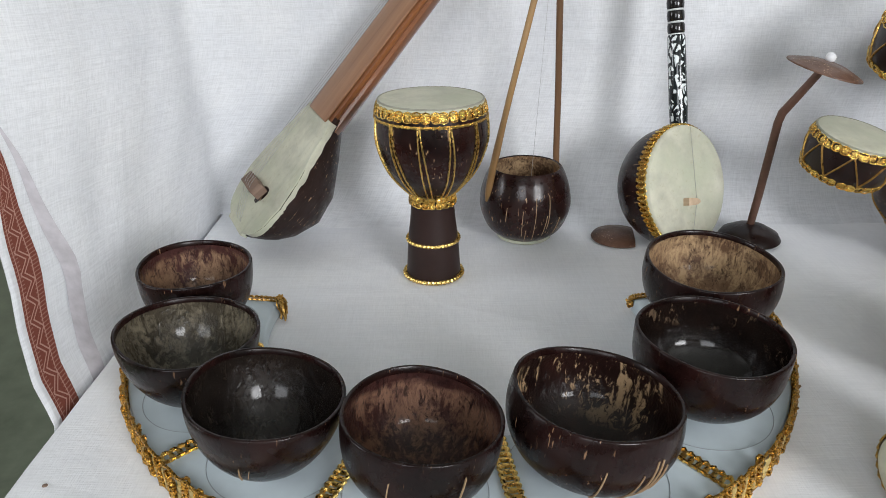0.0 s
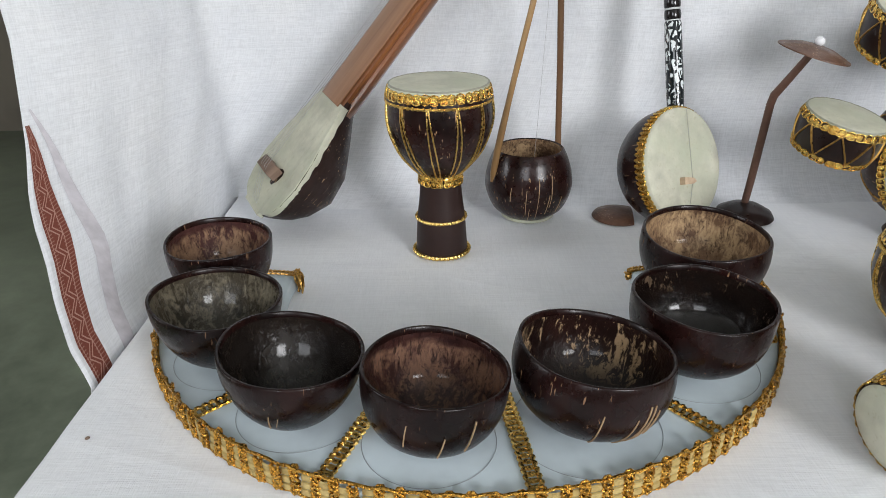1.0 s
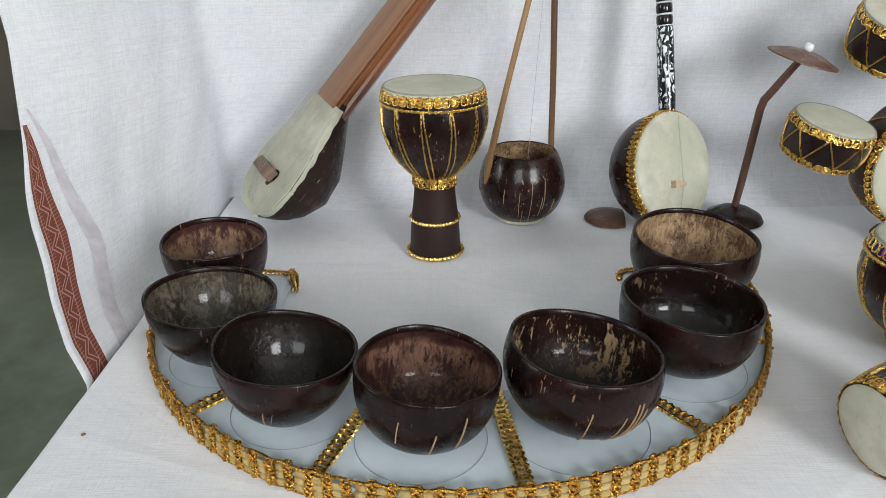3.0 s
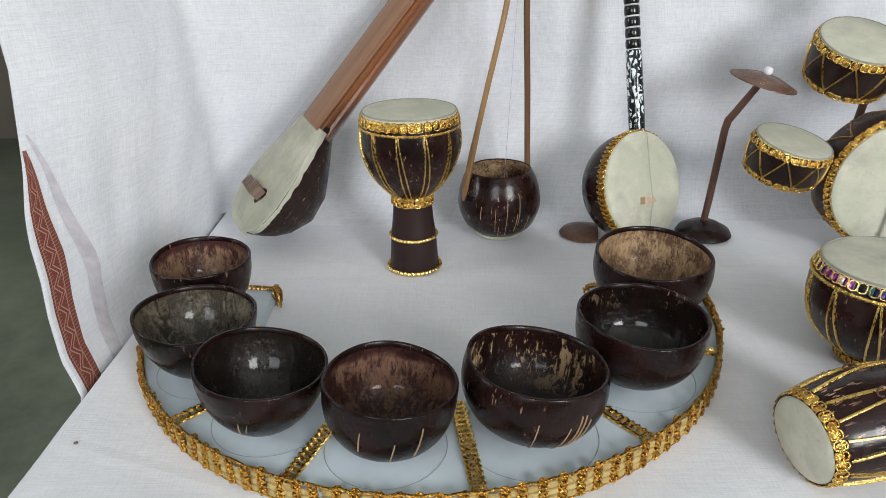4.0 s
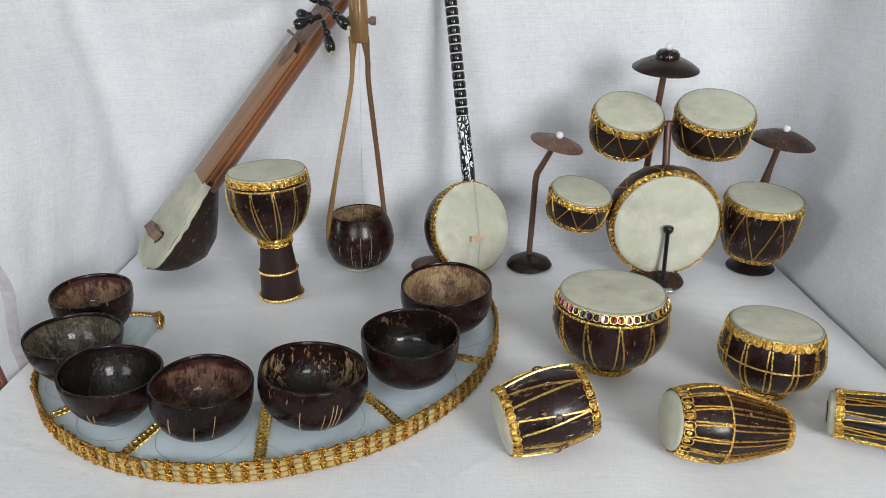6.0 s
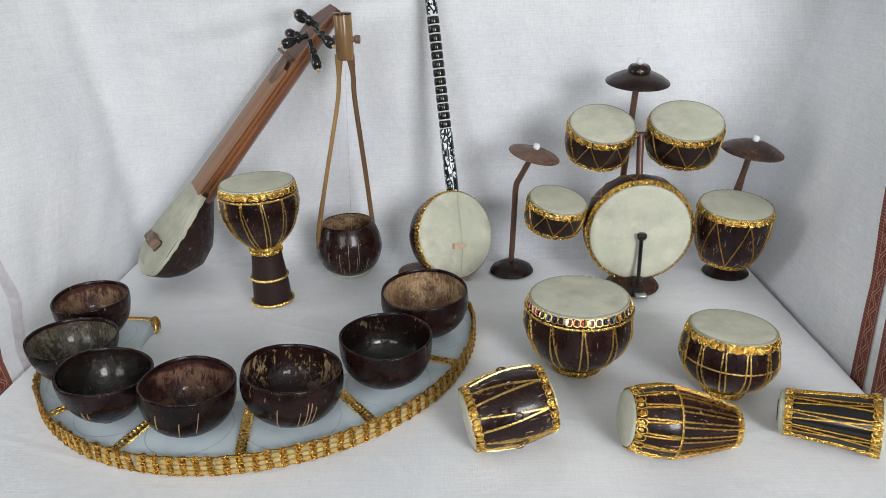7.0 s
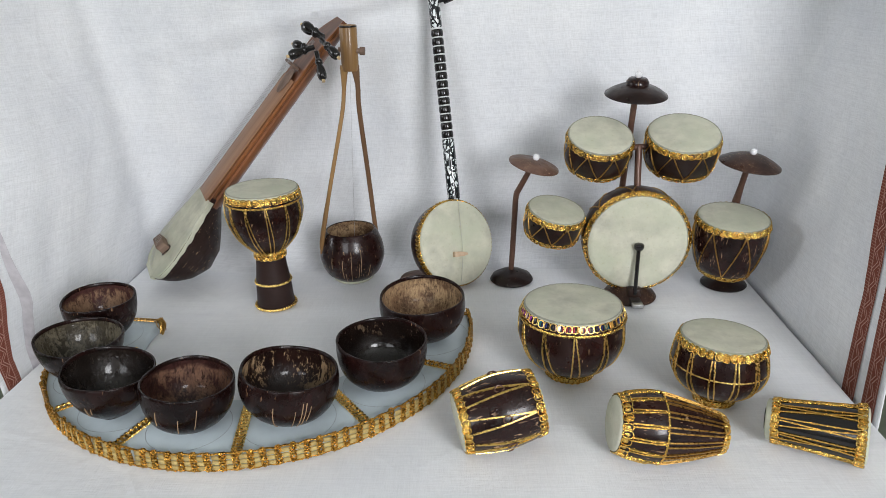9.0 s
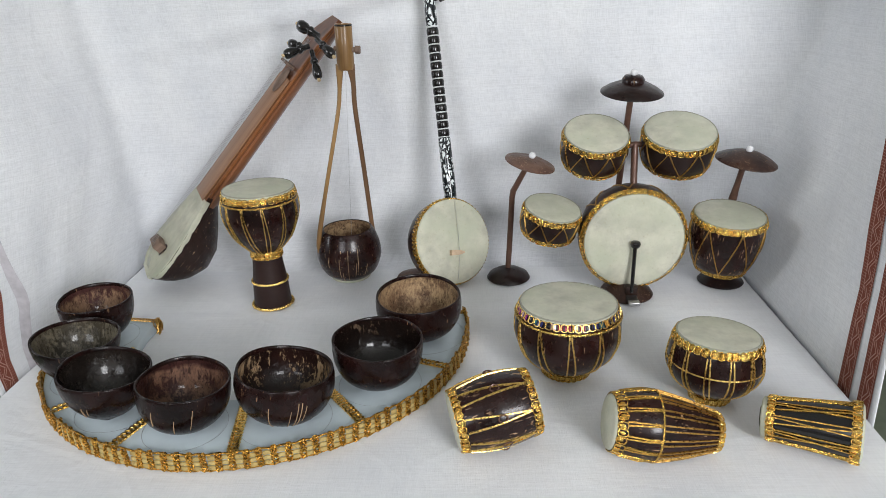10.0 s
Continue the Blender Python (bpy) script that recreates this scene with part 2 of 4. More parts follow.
RIBBON_TWIST = gold_foil("amber_glitter_thread", (0.74, 0.42, 0.085), 0.22, 520, 1.0, 0.5, 0.30, 0.0020)
SKIN = skin_material("stretched_drum_skin", (0.57, 0.56, 0.455))
HIDE = skin_material("scraped_goat_hide", (0.56, 0.55, 0.44), 0.22)
SKIN_EDGE = skin_material("grey_skin_edge", (0.34, 0.335, 0.28))
ROSE = wood_material("polished_red_wood", (0.075, 0.025, 0.010), (0.26, 0.10, 0.038), 22)
ROSE_PALE = wood_material("pale_red_wood", (0.17, 0.080, 0.040), (0.31, 0.165, 0.092), 22, 0.45, 0.2)
BAMBOO = wood_material("golden_bamboo", (0.12, 0.062, 0.024), (0.30, 0.175, 0.068), 16, 0.4, 0.3)
BAMBOO_DARK = wood_material("brown_bamboo", (0.075, 0.038, 0.019), (0.19, 0.105, 0.054), 16, 0.4, 0.3)
GREY_WOOD = wood_material("grey_brown_wood", (0.11, 0.072, 0.054), (0.24, 0.165, 0.125), 40, 0.6, 0.0)
PALE_WOOD = wood_material("pale_wood", (0.44, 0.31, 0.21), (0.62, 0.47, 0.33), 40, 0.6, 0.0)
EBONY = plain("black_lacquered_wood", (0.010, 0.009, 0.009), 0.22, 0.0, 0.5)
BLACK_WORN = plain("worn_black_paint", (0.035, 0.030, 0.028), 0.35, 0.0, 0.2, 200)
CYMBAL_PALE = coconut("rubbed_brown_shell", (0.07, 0.034, 0.022), (0.17, 0.092, 0.06), (0.36, 0.23, 0.15), 0.62, 0.38, 0.1)
CYMBAL_DARK = coconut("rubbed_dark_shell", (0.018, 0.009, 0.007), (0.06, 0.030, 0.021), (0.32, 0.2, 0.12), 0.63, 0.36, 0.1)
COPPER = plain("brown_copper_tube", (0.125, 0.066, 0.048), 0.36, 0.25, 0.2, 120)
BRASS = plain("brass_tip", (0.75, 0.58, 0.34), 0.35, 0.6)
STEEL = plain("steel_string", (0.55, 0.55, 0.56), 0.35, 1.0)
PEARL = plain("white_pearl", (0.82, 0.82, 0.84), 0.12, 0.0, 0.6)
LACQUER = lacquer_material("painted_black_lacquer")
WHITE_RING = plain("white_lacquer", (0.72, 0.74, 0.74), 0.3, 0.0, 0.3)
BOARD = plain("pale_blue_painted_board", (0.55, 0.63, 0.67), 0.42, 0.0, 0.1, 14)
PENCIL = plain("pencil_line", (0.33, 0.36, 0.38), 0.6)
GROOVE = plain("bare_shell_groove", (0.42, 0.29, 0.17), 0.6, 0.0, 0.0, 300)
FLOOR = floor_material()
PLASTER = plain("stained_plaster", (0.27, 0.24, 0.20), 0.85, 0.0, 0.0, 3)
CEILING = plain("white_ceiling_paint", (0.72, 0.72, 0.70), 0.9, 0.0, 0.0, 4)
FRAME = plain("grey_window_paint", (0.35, 0.36, 0.36), 0.5)
TABLE_WOOD = wood_material("table_wood", (0.14, 0.085, 0.05), (0.26, 0.17, 0.10), 12)
INSIDES = [
    shell_inside("bowl_inside_russet", (0.024, 0.009, 0.009), (0.085, 0.035, 0.030), (0.26, 0.158, 0.095), 0.45, 0.55, 0.34, 0.2, (0.064, 0.058)),
    shell_inside("bowl_inside_olive", (0.020, 0.017, 0.012), (0.075, 0.062, 0.043), (0.20, 0.172, 0.12), 0.48, 0.60, 0.26, 0.3),
    shell_inside("bowl_inside_black", (0.006, 0.0042, 0.0036), (0.018, 0.013, 0.010), (0.042, 0.030, 0.020), 0.55, 0.66, 0.24, 0.35),
    shell_inside("bowl_inside_chestnut", (0.010, 0.0040, 0.0040), (0.055, 0.022, 0.018), (0.165, 0.088, 0.056), 0.46, 0.56, 0.34, 0.2, (0.058, 0.052)),
    shell_inside("bowl_inside_piebald", (0.006, 0.0032, 0.003), (0.022, 0.009, 0.007), (0.40, 0.27, 0.155), 0.522, 0.560, 0.30, 0.25, (0.016, 0.036), 0.4),
    shell_inside("bowl_inside_glossy", (0.004, 0.0028, 0.0025), (0.014, 0.008, 0.006), (0.12, 0.08, 0.05), 0.565, 0.62, 0.17, 0.5, (0.040, 0.056)),
    shell_inside("bowl_inside_raw", (0.040, 0.018, 0.011), (0.22, 0.13, 0.072), (0.40, 0.275, 0.155), 0.46, 0.57, 0.5, 0.1),
]


# ---- building helpers ----
def part(name, bm, material, parent=None, label="", m=None, smooth=True):
    """Links a bmesh as one mesh object, under parent if there is one."""
    mesh = bm
    if not isinstance(bm, bpy.types.Mesh):
        mesh = bpy.data.meshes.new(name)
        bmesh.ops.recalc_face_normals(bm, faces=bm.faces)
        bm.to_mesh(mesh)
        bm.free()
        mesh.materials.append(material)
        if smooth:
            mesh.polygons.foreach_set("use_smooth", [True] * len(mesh.polygons))
            mesh.set_sharp_from_angle(angle=radians(50))
    ob = new(name, mesh)
    ob.parent = parent
    if m is not None:
        ob.matrix_basis = m
    if label:
        tagged(ob, label)
    return ob


def thing(name, m, label, category, group=""):
    ob = new(name)
    ob.empty_display_size = 0.02
    ob.matrix_basis = m
    return tagged(ob, label, category, group)


def basis(origin, up, across=(1, 0, 0)):
    """A pose whose z is up and whose x lies as near to across as it can."""
    z = Vector(up).normalized()
    x = Vector(across)
    x = (x - z * x.dot(z)).normalized()
    y = z.cross(x)
    m = Matrix((x, y, z)).transposed().to_4x4()
    m.translation = origin
    return m


def curve(points, n):
    """Catmull-Rom through points, n samples."""
    p = [np.array(q, float) for q in points]
    p = [2 * p[0] - p[1], *p, 2 * p[-1] - p[-2]]
    out = []
    for s in np.linspace(0, len(p) - 3 - 1e-6, n):
        i, f = int(s), s - int(s)
        a, b, c, d = p[i:i + 4]
        out.append(0.5 * (2 * b + (c - a) * f + (2 * a - 5 * b + 4 * c - d) * f * f + (3 * b - a - 3 * c + d) * f ** 3))
    return out


def turned(profile, n=48, warp=None):
    """A body turned about z from (r, z) points; ends at r = 0 close to a point."""
    bm = bmesh.new()
    rings = []
    for r, z in profile:
        if r < 1e-6:
            rings.append([bm.verts.new((0, 0, z))])
            continue
        ring = []
        for i in range(n):
            a = 2 * math.pi * i / n
            p = (r * math.cos(a), r * math.sin(a), z)
            ring.append(bm.verts.new(warp(p, a) if warp else p))
        rings.append(ring)
    for lo, hi in zip(rings, rings[1:]):
        for i in range(n):
            j = (i + 1) % n
            if len(lo) == 1 and len(hi) == 1:
                continue
            if len(lo) == 1:
                bm.faces.new((lo[0], hi[j], hi[i]))
            elif len(hi) == 1:
                bm.faces.new((lo[i], lo[j], hi[0]))
            else:
                bm.faces.new((lo[i], lo[j], hi[j], hi[i]))
    return bm


def sweep(bm, points, radius, sides=8, flat=1.0, side=None, cap=True):
    """Adds a tube along points to bm; radius may be a list; flat squeezes it along its normal."""
    pts = [Vector(p) for p in points]
    rad = radius if isinstance(radius, (list, tuple)) else [radius] * len(pts)
    rings, x = [], Vector(side) if side else None
    for i, p in enumerate(pts):
        t = (pts[min(i + 1, len(pts) - 1)] - pts[max(i - 1, 0)]).normalized()
        ref = x if x is not None else (Vector((0, 0, 1)) if abs(t.z) < 0.9 else Vector((1, 0, 0)))
        x = (ref - t * ref.dot(t)).normalized()
        y = t.cross(x)
        rings.append([bm.verts.new(p + rad[i] * (math.cos(a) * x + flat * math.sin(a) * y)) for a in (2 * math.pi * (k + 0.5) / sides for k in range(sides))])
    for lo, hi in zip(rings, rings[1:]):
        for i in range(sides):
            j = (i + 1) % sides
            bm.faces.new((lo[i], lo[j], hi[j], hi[i]))
    if cap:
        bm.faces.new(rings[0][::-1])
        bm.faces.new(rings[-1])
    return bm


def tube(points, radius, sides=8, flat=1.0, side=None):
    return sweep(bmesh.new(), points, radius, sides, flat, side)


def box(size, centre=(0, 0, 0), bevel=0.0):
    bm = bmesh.new()
    bmesh.ops.create_cube(bm, size=1, matrix=Matrix.Translation(centre) @ Matrix.Diagonal((*size, 1)))
    if bevel:
        bmesh.ops.bevel(bm, geom=bm.edges[:], offset=bevel, segments=2, profile=0.5, affect="EDGES")
    return bm


def add_box(bm, size, centre):
    bmesh.ops.create_cube(bm, size=1, matrix=Matrix.Translation(centre) @ Matrix.Diagonal((*size, 1)))


def torus(R, z, r, n=48, sides=8, twist=0.0):
    """A cord round the axis; twist gives it a laid-rope unevenness."""
    bm = bmesh.new()
    rings = []
    for i in range(n):
        a = 2 * math.pi * i / n
        rr = r * (1 + twist * (1 if i % 2 else -1))
        rings.append([bm.verts.new(((R + rr * math.cos(b)) * math.cos(a), (R + rr * math.cos(b)) * math.sin(a), z + rr * math.sin(b))) for b in (2 * math.pi * k / sides for k in range(sides))])
    for i in range(n):
        lo, hi = rings[i], rings[(i + 1) % n]
        for k in range(sides):
            l = (k + 1) % sides
            bm.faces.new((lo[k], hi[k], hi[l], lo[l]))
    return bm


def trim_ring(R, z, n, h, lean=0.0, wire=0.0010, pad=True):
    """A gimp trim round a drum: n rounded loops of gold, each with a foil pad in it; lean tips its top outwards (inwards: minus)."""
    bm = bmesh.new()
    rng = random.Random(n * 17 + int(R * 1e4))
    w = math.pi * R / n * 1.02
    for i in range(n):
        a = 2 * math.pi * (i + rng.uniform(-0.12, 0.12)) / n
        out, tan = Vector((math.cos(a), math.sin(a), 0)), Vector((-math.sin(a), math.cos(a), 0))
        up = (Vector((0, 0, 1)) + out * lean).normalized()
        face = tan.cross(up)
        c = out * R + Vector((0, 0, z + rng.uniform(-0.0004, 0.0004))) + face * rng.uniform(0, 0.0006)
        pts = []
        for k in range(9):
            b = 2 * math.pi * k / 8
            q = (abs(math.cos(b)) ** 0.7 * math.copysign(1, math.cos(b)), abs(math.sin(b)) ** 0.7 * math.copysign(1, math.sin(b)))
            pts.append(c + tan * (w * 0.92 * q[0]) + up * (h / 2 * q[1]))
        sweep(bm, pts, wire, 5, 1.0, tuple(face), False)
        if pad:
            tilt, tip = rng.uniform(-0.5, 0.5), rng.uniform(-0.5, 0.5)
            mid = bm.verts.new(c + face * 0.0007)
            rim = [bm.verts.new(c - face * 0.0007 + tan * (w * 0.8 * math.cos(b)) + up * (h * 0.42 * math.sin(b)) + face * 0.002 * (tilt * math.cos(b) + tip * math.sin(b))) for b in (2 * math.pi * k / 8 for k in range(8))]
            for k in range(8):
                bm.faces.new((mid, rim[k], rim[(k + 1) % 8]))
    return bm


def strap(prof, a0, z0, a1, z1, w, off=0.0007, thick=0.0011, bow=0.0):
    """A flat cord on a turned body from (angle, z) to (angle, z)."""
    rs, zs = [p[0] for p in prof], [p[1] for p in prof]
    if zs[0] > zs[-1]:
        rs, zs = rs[::-1], zs[::-1]
    bm, rows = bmesh.new(), []
    n = 16
    pts = []
    for i in range(n + 1):
        f = i / n
        a, z = a0 + (a1 - a0) * f + bow * math.sin(math.pi * f), z0 + (z1 - z0) * f
        r = float(np.interp(z, zs, rs)) + off
        pts.append(Vector((r * math.cos(a), r * math.sin(a), z)))
    for i, p in enumerate(pts):
        t = (pts[min(i + 1, n)] - pts[max(i - 1, 0)]).normalized()
        out = Vector((p.x, p.y, 0)).normalized()
        out = (out - t * out.dot(t)).normalized()
        s = t.cross(out)
        rows.append([bm.verts.new(p + s * x * w / 2 + out * y) for x, y in ((-1, -0.001), (-0.8, thick * 0.7), (0, thick), (0.8, thick * 0.7), (1, -0.001))])
    for lo, hi in zip(rows, rows[1:]):
        for k in range(4):
            bm.faces.new((lo[k], lo[k + 1], hi[k + 1], hi[k]))
    return bm


def straps(parent, prof, n, spans, w, material, phase=0.0, name="strap"):
    """n times round the body, one cord for each (angle, z, angle, z) of spans."""
    for a0, z0, a1, z1 in spans:
        ob = part(name, strap(prof, a0, z0, a1, z1, w), material, parent, m=pose(0, 0, 0, 0, 0, math.degrees(phase)))
        for i in range(1, n):
            part(name, ob.data, material, parent, m=pose(0, 0, 0, 0, 0, math.degrees(phase + 2 * math.pi * i / n)))


def drum_head(r, z, depth=0.006):
    return turned([(0, z + 0.0012), (r * 0.5, z + 0.001), (r * 0.9, z + 0.0003), (r * 0.985, z - 0.0005), (r + 0.0006, z - 0.002), (r + 0.0012, z - depth)], 56)


# ---- the room ----
FLOOR_Z, X0, X1, Y0, Y1, TOP = -0.75, -4.0, 3.0, -2.4, 4.2, 2.05


def wall_with_windows(name, axis, at, lo, hi, openings, thick=0.15):
    """A wall of thickness with openings (from, to, sill, head) through it; axis is the way it runs."""
    bm = bmesh.new()

    def slab(a, b, z0, z1):
        if b - a < 0.001 or z1 - z0 < 0.001:
            return
        size, mid = (b - a, thick, z1 - z0), ((a + b) / 2, at, (z0 + z1) / 2)
        if axis == "y":
            size, mid = (thick, b - a, z1 - z0), (at, (a + b) / 2, (z0 + z1) / 2)
        add_box(bm, size, mid)

    x = lo
    for a, b, sill, head in openings:
        slab(x, a, FLOOR_Z, TOP)
        slab(a, b, FLOOR_Z, sill)
        slab(a, b, head, TOP)
        x = b
    slab(x, hi, FLOOR_Z, TOP)
    return tagged(part(name, bm, PLASTER, smooth=False), "stained grey-brown plaster wall of the room", "wall", kind="structure")


def window_bars(name, axis, at, a, b, sill, head):
    """The frame of a window, with a mullion and a cross bar, in its opening."""
    root = tagged(part(name, box((b - a + 0.04, 0.19, 0.03), ((a + b) / 2, at, sill - 0.015), 0.004) if axis == "x" else box((0.19, b - a + 0.04, 0.03), (at, (a + b) / 2, sill - 0.015), 0.004), FRAME), "grey painted open window in the plaster wall, out of view", "window", kind="structure")
    for off in (a + 0.02, b - 0.02):
        part("jamb", box((0.04, 0.06, head - sill), (off, at, (sill + head) / 2), 0.003) if axis == "x" else box((0.06, 0.04, head - sill), (at, off, (sill + head) / 2), 0.003), FRAME, root)
    mid = (a + b) / 2
    part("head_rail", box((b - a, 0.06, 0.04), (mid, at, head - 0.02), 0.003) if axis == "x" else box((0.06, b - a, 0.04), (at, mid, head - 0.02), 0.003), FRAME, root)
    return root


tagged(part("floor", box((X1 - X0 + 0.3, Y1 - Y0 + 0.3, 0.1), ((X0 + X1) / 2, (Y0 + Y1) / 2, FLOOR_Z - 0.05)), FLOOR, smooth=False), "polished dark green mottled cement floor", "floor", kind="structure")
tagged(part("ceiling", box((X1 - X0 + 0.3, Y1 - Y0 + 0.3, 0.1), ((X0 + X1) / 2, (Y0 + Y1) / 2, TOP + 0.05)), CEILING, smooth=False), "white painted plaster ceiling", "ceiling", kind="structure")
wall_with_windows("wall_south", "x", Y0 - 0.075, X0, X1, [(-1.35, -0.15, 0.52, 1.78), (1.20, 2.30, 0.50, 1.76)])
wall_with_windows("wall_north", "x", Y1 + 0.075, X0, X1, [])
# unseen opening added in the west wall to hold the fill lamp
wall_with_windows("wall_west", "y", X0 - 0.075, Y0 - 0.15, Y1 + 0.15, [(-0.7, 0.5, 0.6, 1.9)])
wall_with_windows("wall_east", "y", X1 + 0.075, Y0 - 0.15, Y1 + 0.15, [])
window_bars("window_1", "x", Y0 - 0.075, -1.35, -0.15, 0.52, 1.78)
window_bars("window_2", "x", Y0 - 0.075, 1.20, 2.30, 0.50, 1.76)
# made-up frame round the fill lamp's opening
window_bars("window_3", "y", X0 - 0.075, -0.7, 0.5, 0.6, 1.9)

# ---- table and cloths ----
TX0, TX1, TY0, TY1 = -0.336, 0.838, 0.08, 1.03


def table_cloth():
    """Top and hanging sides in one sheet, with a soft edge and low wrinkles."""
    bm = bmesh.new()
    uv = bm.loops.layers.uv.new("UVMap")
    r = 0.005

    def line(lo, hi, n):
        """Samples across the sheet as (place, drop, unrolled)."""
        s = [(lo - 0.004, d, lo - d) for d in (0.68, 0.4, 0.15, 0.05)]
        s += [(lo + r - r * math.cos(a), r - r * math.sin(a), lo - r * (1 - a)) for a in (0.0, 0.4, 0.8, 1.2)]
        s += [(lo + r + (hi - lo - 2 * r) * i / n, 0.0, lo + r + (hi - lo - 2 * r) * i / n) for i in range(n + 1)]
        s += [(hi - r + r * math.cos(a), r - r * math.sin(a), hi + r * (1 - a)) for a in (1.2, 0.8, 0.4, 0.0)]
        s += [(hi + 0.004, d, hi + d) for d in (0.05, 0.15, 0.4, 0.68)]
        return s

    xs, ys = line(TX0, TX1, 130), line(TY0, TY1, 110)
    grid = []
    for x, dx, ux in xs:
        col = []
        for y, dy, uy in ys:
            drop = max(dx, dy)
            z = -drop
            if drop < 0.02:
                z += 0.0009 * noise.noise(Vector((x * 9, y * 14, 1))) + 0.0010 * noise.noise(Vector((x * 3, y * 5, 4)))
                z += 0.0012 * math.exp(-((y - 0.735 - 0.02 * math.sin(x * 5)) / 0.006) ** 2) * (0.5 + 0.5 * noise.noise(Vector((x * 4, 0, 9))))
                z -= 0.0016
            sway = 0.003 * noise.noise(Vector((x * 5, y * 5, 2))) * min(1, drop * 3)
            col.append((bm.verts.new((x + sway * (dx > 0.02), y + sway * (dy > 0.02), z)), ux, uy))
        grid.append(col)
    for a, b in zip(grid, grid[1:]):
        for i in range(len(a) - 1):
            quad = (a[i], b[i], b[i + 1], a[i + 1])
            f = bm.faces.new([q[0] for q in quad])
            for loop, q in zip(f.loops, quad):
                loop[uv].uv = (q[1], q[2])
    ob = part("tablecloth", bm, CLOTH_TABLE)
    return tagged(ob, "white cotton cloth spread over the display table", "tablecloth")


table_cloth()
table = thing("display_table", pose(0.25, 0.555, FLOOR_Z), "wooden display table hidden under a white cloth", "table")
part("tabletop", box((1.15, 0.925, 0.03), (0, 0, 0.728), 0.004), TABLE_WOOD, table)
for sx in (-1, 1):
    for sy in (-1, 1):
        part("leg", box((0.05, 0.05, 0.713), (sx * 0.53, sy * 0.42, 0.3565), 0.003), TABLE_WOOD, table)

LEFT_EDGE = [(-0.70, -0.345, 0.40), (-0.06, -0.340, 0.470), (-0.011, -0.346, 0.499), (0.012, -0.374, 0.526), (0.043, -0.399, 0.562), (0.073, -0.418, 0.596), (0.104, -0.442, 0.631), (0.129, -0.456, 0.660), (0.163, -0.470, 0.699), (0.203, -0.486, 0.735), (0.268, -0.502, 0.775), (0.9, -0.55, 0.83)]
RIGHT_END = 0.414
CLOTH_ROWS = 76
ZS = [-0.70, -0.5, -0.3, -0.2, -0.12, -0.06, -0.03, -0.012, -0.003, -0.0015, 0.0004, 0.0025, 0.0045, 0.007, 0.011, 0.016, 0.022, 0.029, 0.037, 0.046, 0.056]
ZS += [0.056 + (0.85 - 0.056) * i / (CLOTH_ROWS + 1 - len(ZS)) for i in range(1, CLOTH_ROWS + 2 - len(ZS))]


def plan(z):
    """The hanging's run at one height, from its left edge round the back to its right end."""
    ex, ey = (float(np.interp(z, [e[0] for e in LEFT_EDGE], [e[k] for e in LEFT_EDGE])) for k in (1, 2))
    up = max(0.0, z + 0.003)
    back = 1.045 - 0.03 * min(1, up / 0.5)
    sag = 0.15 * (1 - math.sqrt(max(0.0, 1 - (1 - min(1, (up + 0.0003) / 0.15)) ** 2))) if z >= -0.0035 else 0.0
    low = 0.010 if z < -0.02 else 0.0
    pts = [(ex, ey), (0.6 * ex - 0.4 * (0.343 + 0.1 * up), 0.6 * ey + 0.4 * 0.93), (-0.3425 - 0.13 * up, 0.95), (-0.325 - 0.09 * up, 1.02 - 0.3 * sag), (-0.26, back - 0.8 * sag), (-0.1, back + 0.004 - sag), (0.1, back - sag), (0.3, back - 0.004 - sag),
           (0.5, back - sag), (0.7, back - sag), (0.80, back - 0.004 - 0.8 * sag)]
    flare = min(up, 0.45)  # the free end leans outwards and back as it rises
    corner, end = (0.850 + 0.26 * flare, back - 0.035 - 0.3 * sag), (0.8432 + 0.30 * flare + low, RIGHT_END + 0.50 * flare)
    pts += [corner] + [(corner[0] + low + (end[0] - corner[0] - low) * f, corner[1] + (end[1] - corner[1]) * f) for f in (0.2, 0.4, 0.6, 0.8, 0.92)] + [end]
    fine = curve([(x, y, 0) for x, y in pts], 420)
    length = np.concatenate([[0], np.cumsum([np.linalg.norm(b - a) for a, b in zip(fine, fine[1:])])])
    return fine, length


PLANS = [plan(z) for z in ZS]


def hanging_point(row, d, from_right=False, off=0.0):
    """A place on the hanging, d metres from one end at one row of heights, off metres in front of it."""
    fine, length = PLANS[row]
    s = length[-1] - d if from_right else d
    x, y = (float(np.interp(s, length, [p[k] for p in fine])) for k in (0, 1))
    e = 0.003
    tx, ty = (float(np.interp(s + e, length, [p[k] for p in fine]) - np.interp(s - e, length, [p[k] for p in fine])) for k in (0, 1))
    n = math.hypot(tx, ty) or 1
    nx, ny = ty / n, -tx / n
    z = ZS[row]
    ends = min(1.0, s / 0.12, (length[-1] - s) / 0.18)
    fold = 0.014 * noise.noise(Vector((s * 5.5 + 0.6 * z, z * 0.8, 3))) + 0.006 * noise.noise(Vector((s * 13 + z * 2, z * 1.2, 7))) + 0.0022 * noise.noise(Vector((s * 26, z * 22, 5)))
    swoop = 0.011 * math.sin((z - 0.405 - 0.2 * (s - 0.4)) * 80) * math.exp(-((z - 0.41 - 0.2 * (s - 0.4)) / 0.045) ** 2) * math.exp(-((s - 0.75) / 0.35) ** 2)
    grow = min(1.0, max(0.0, z / 0.12))
    k = (fold * grow + swoop) * max(0.0, ends) + off
    return Vector((x + nx * k, y + ny * k, z))


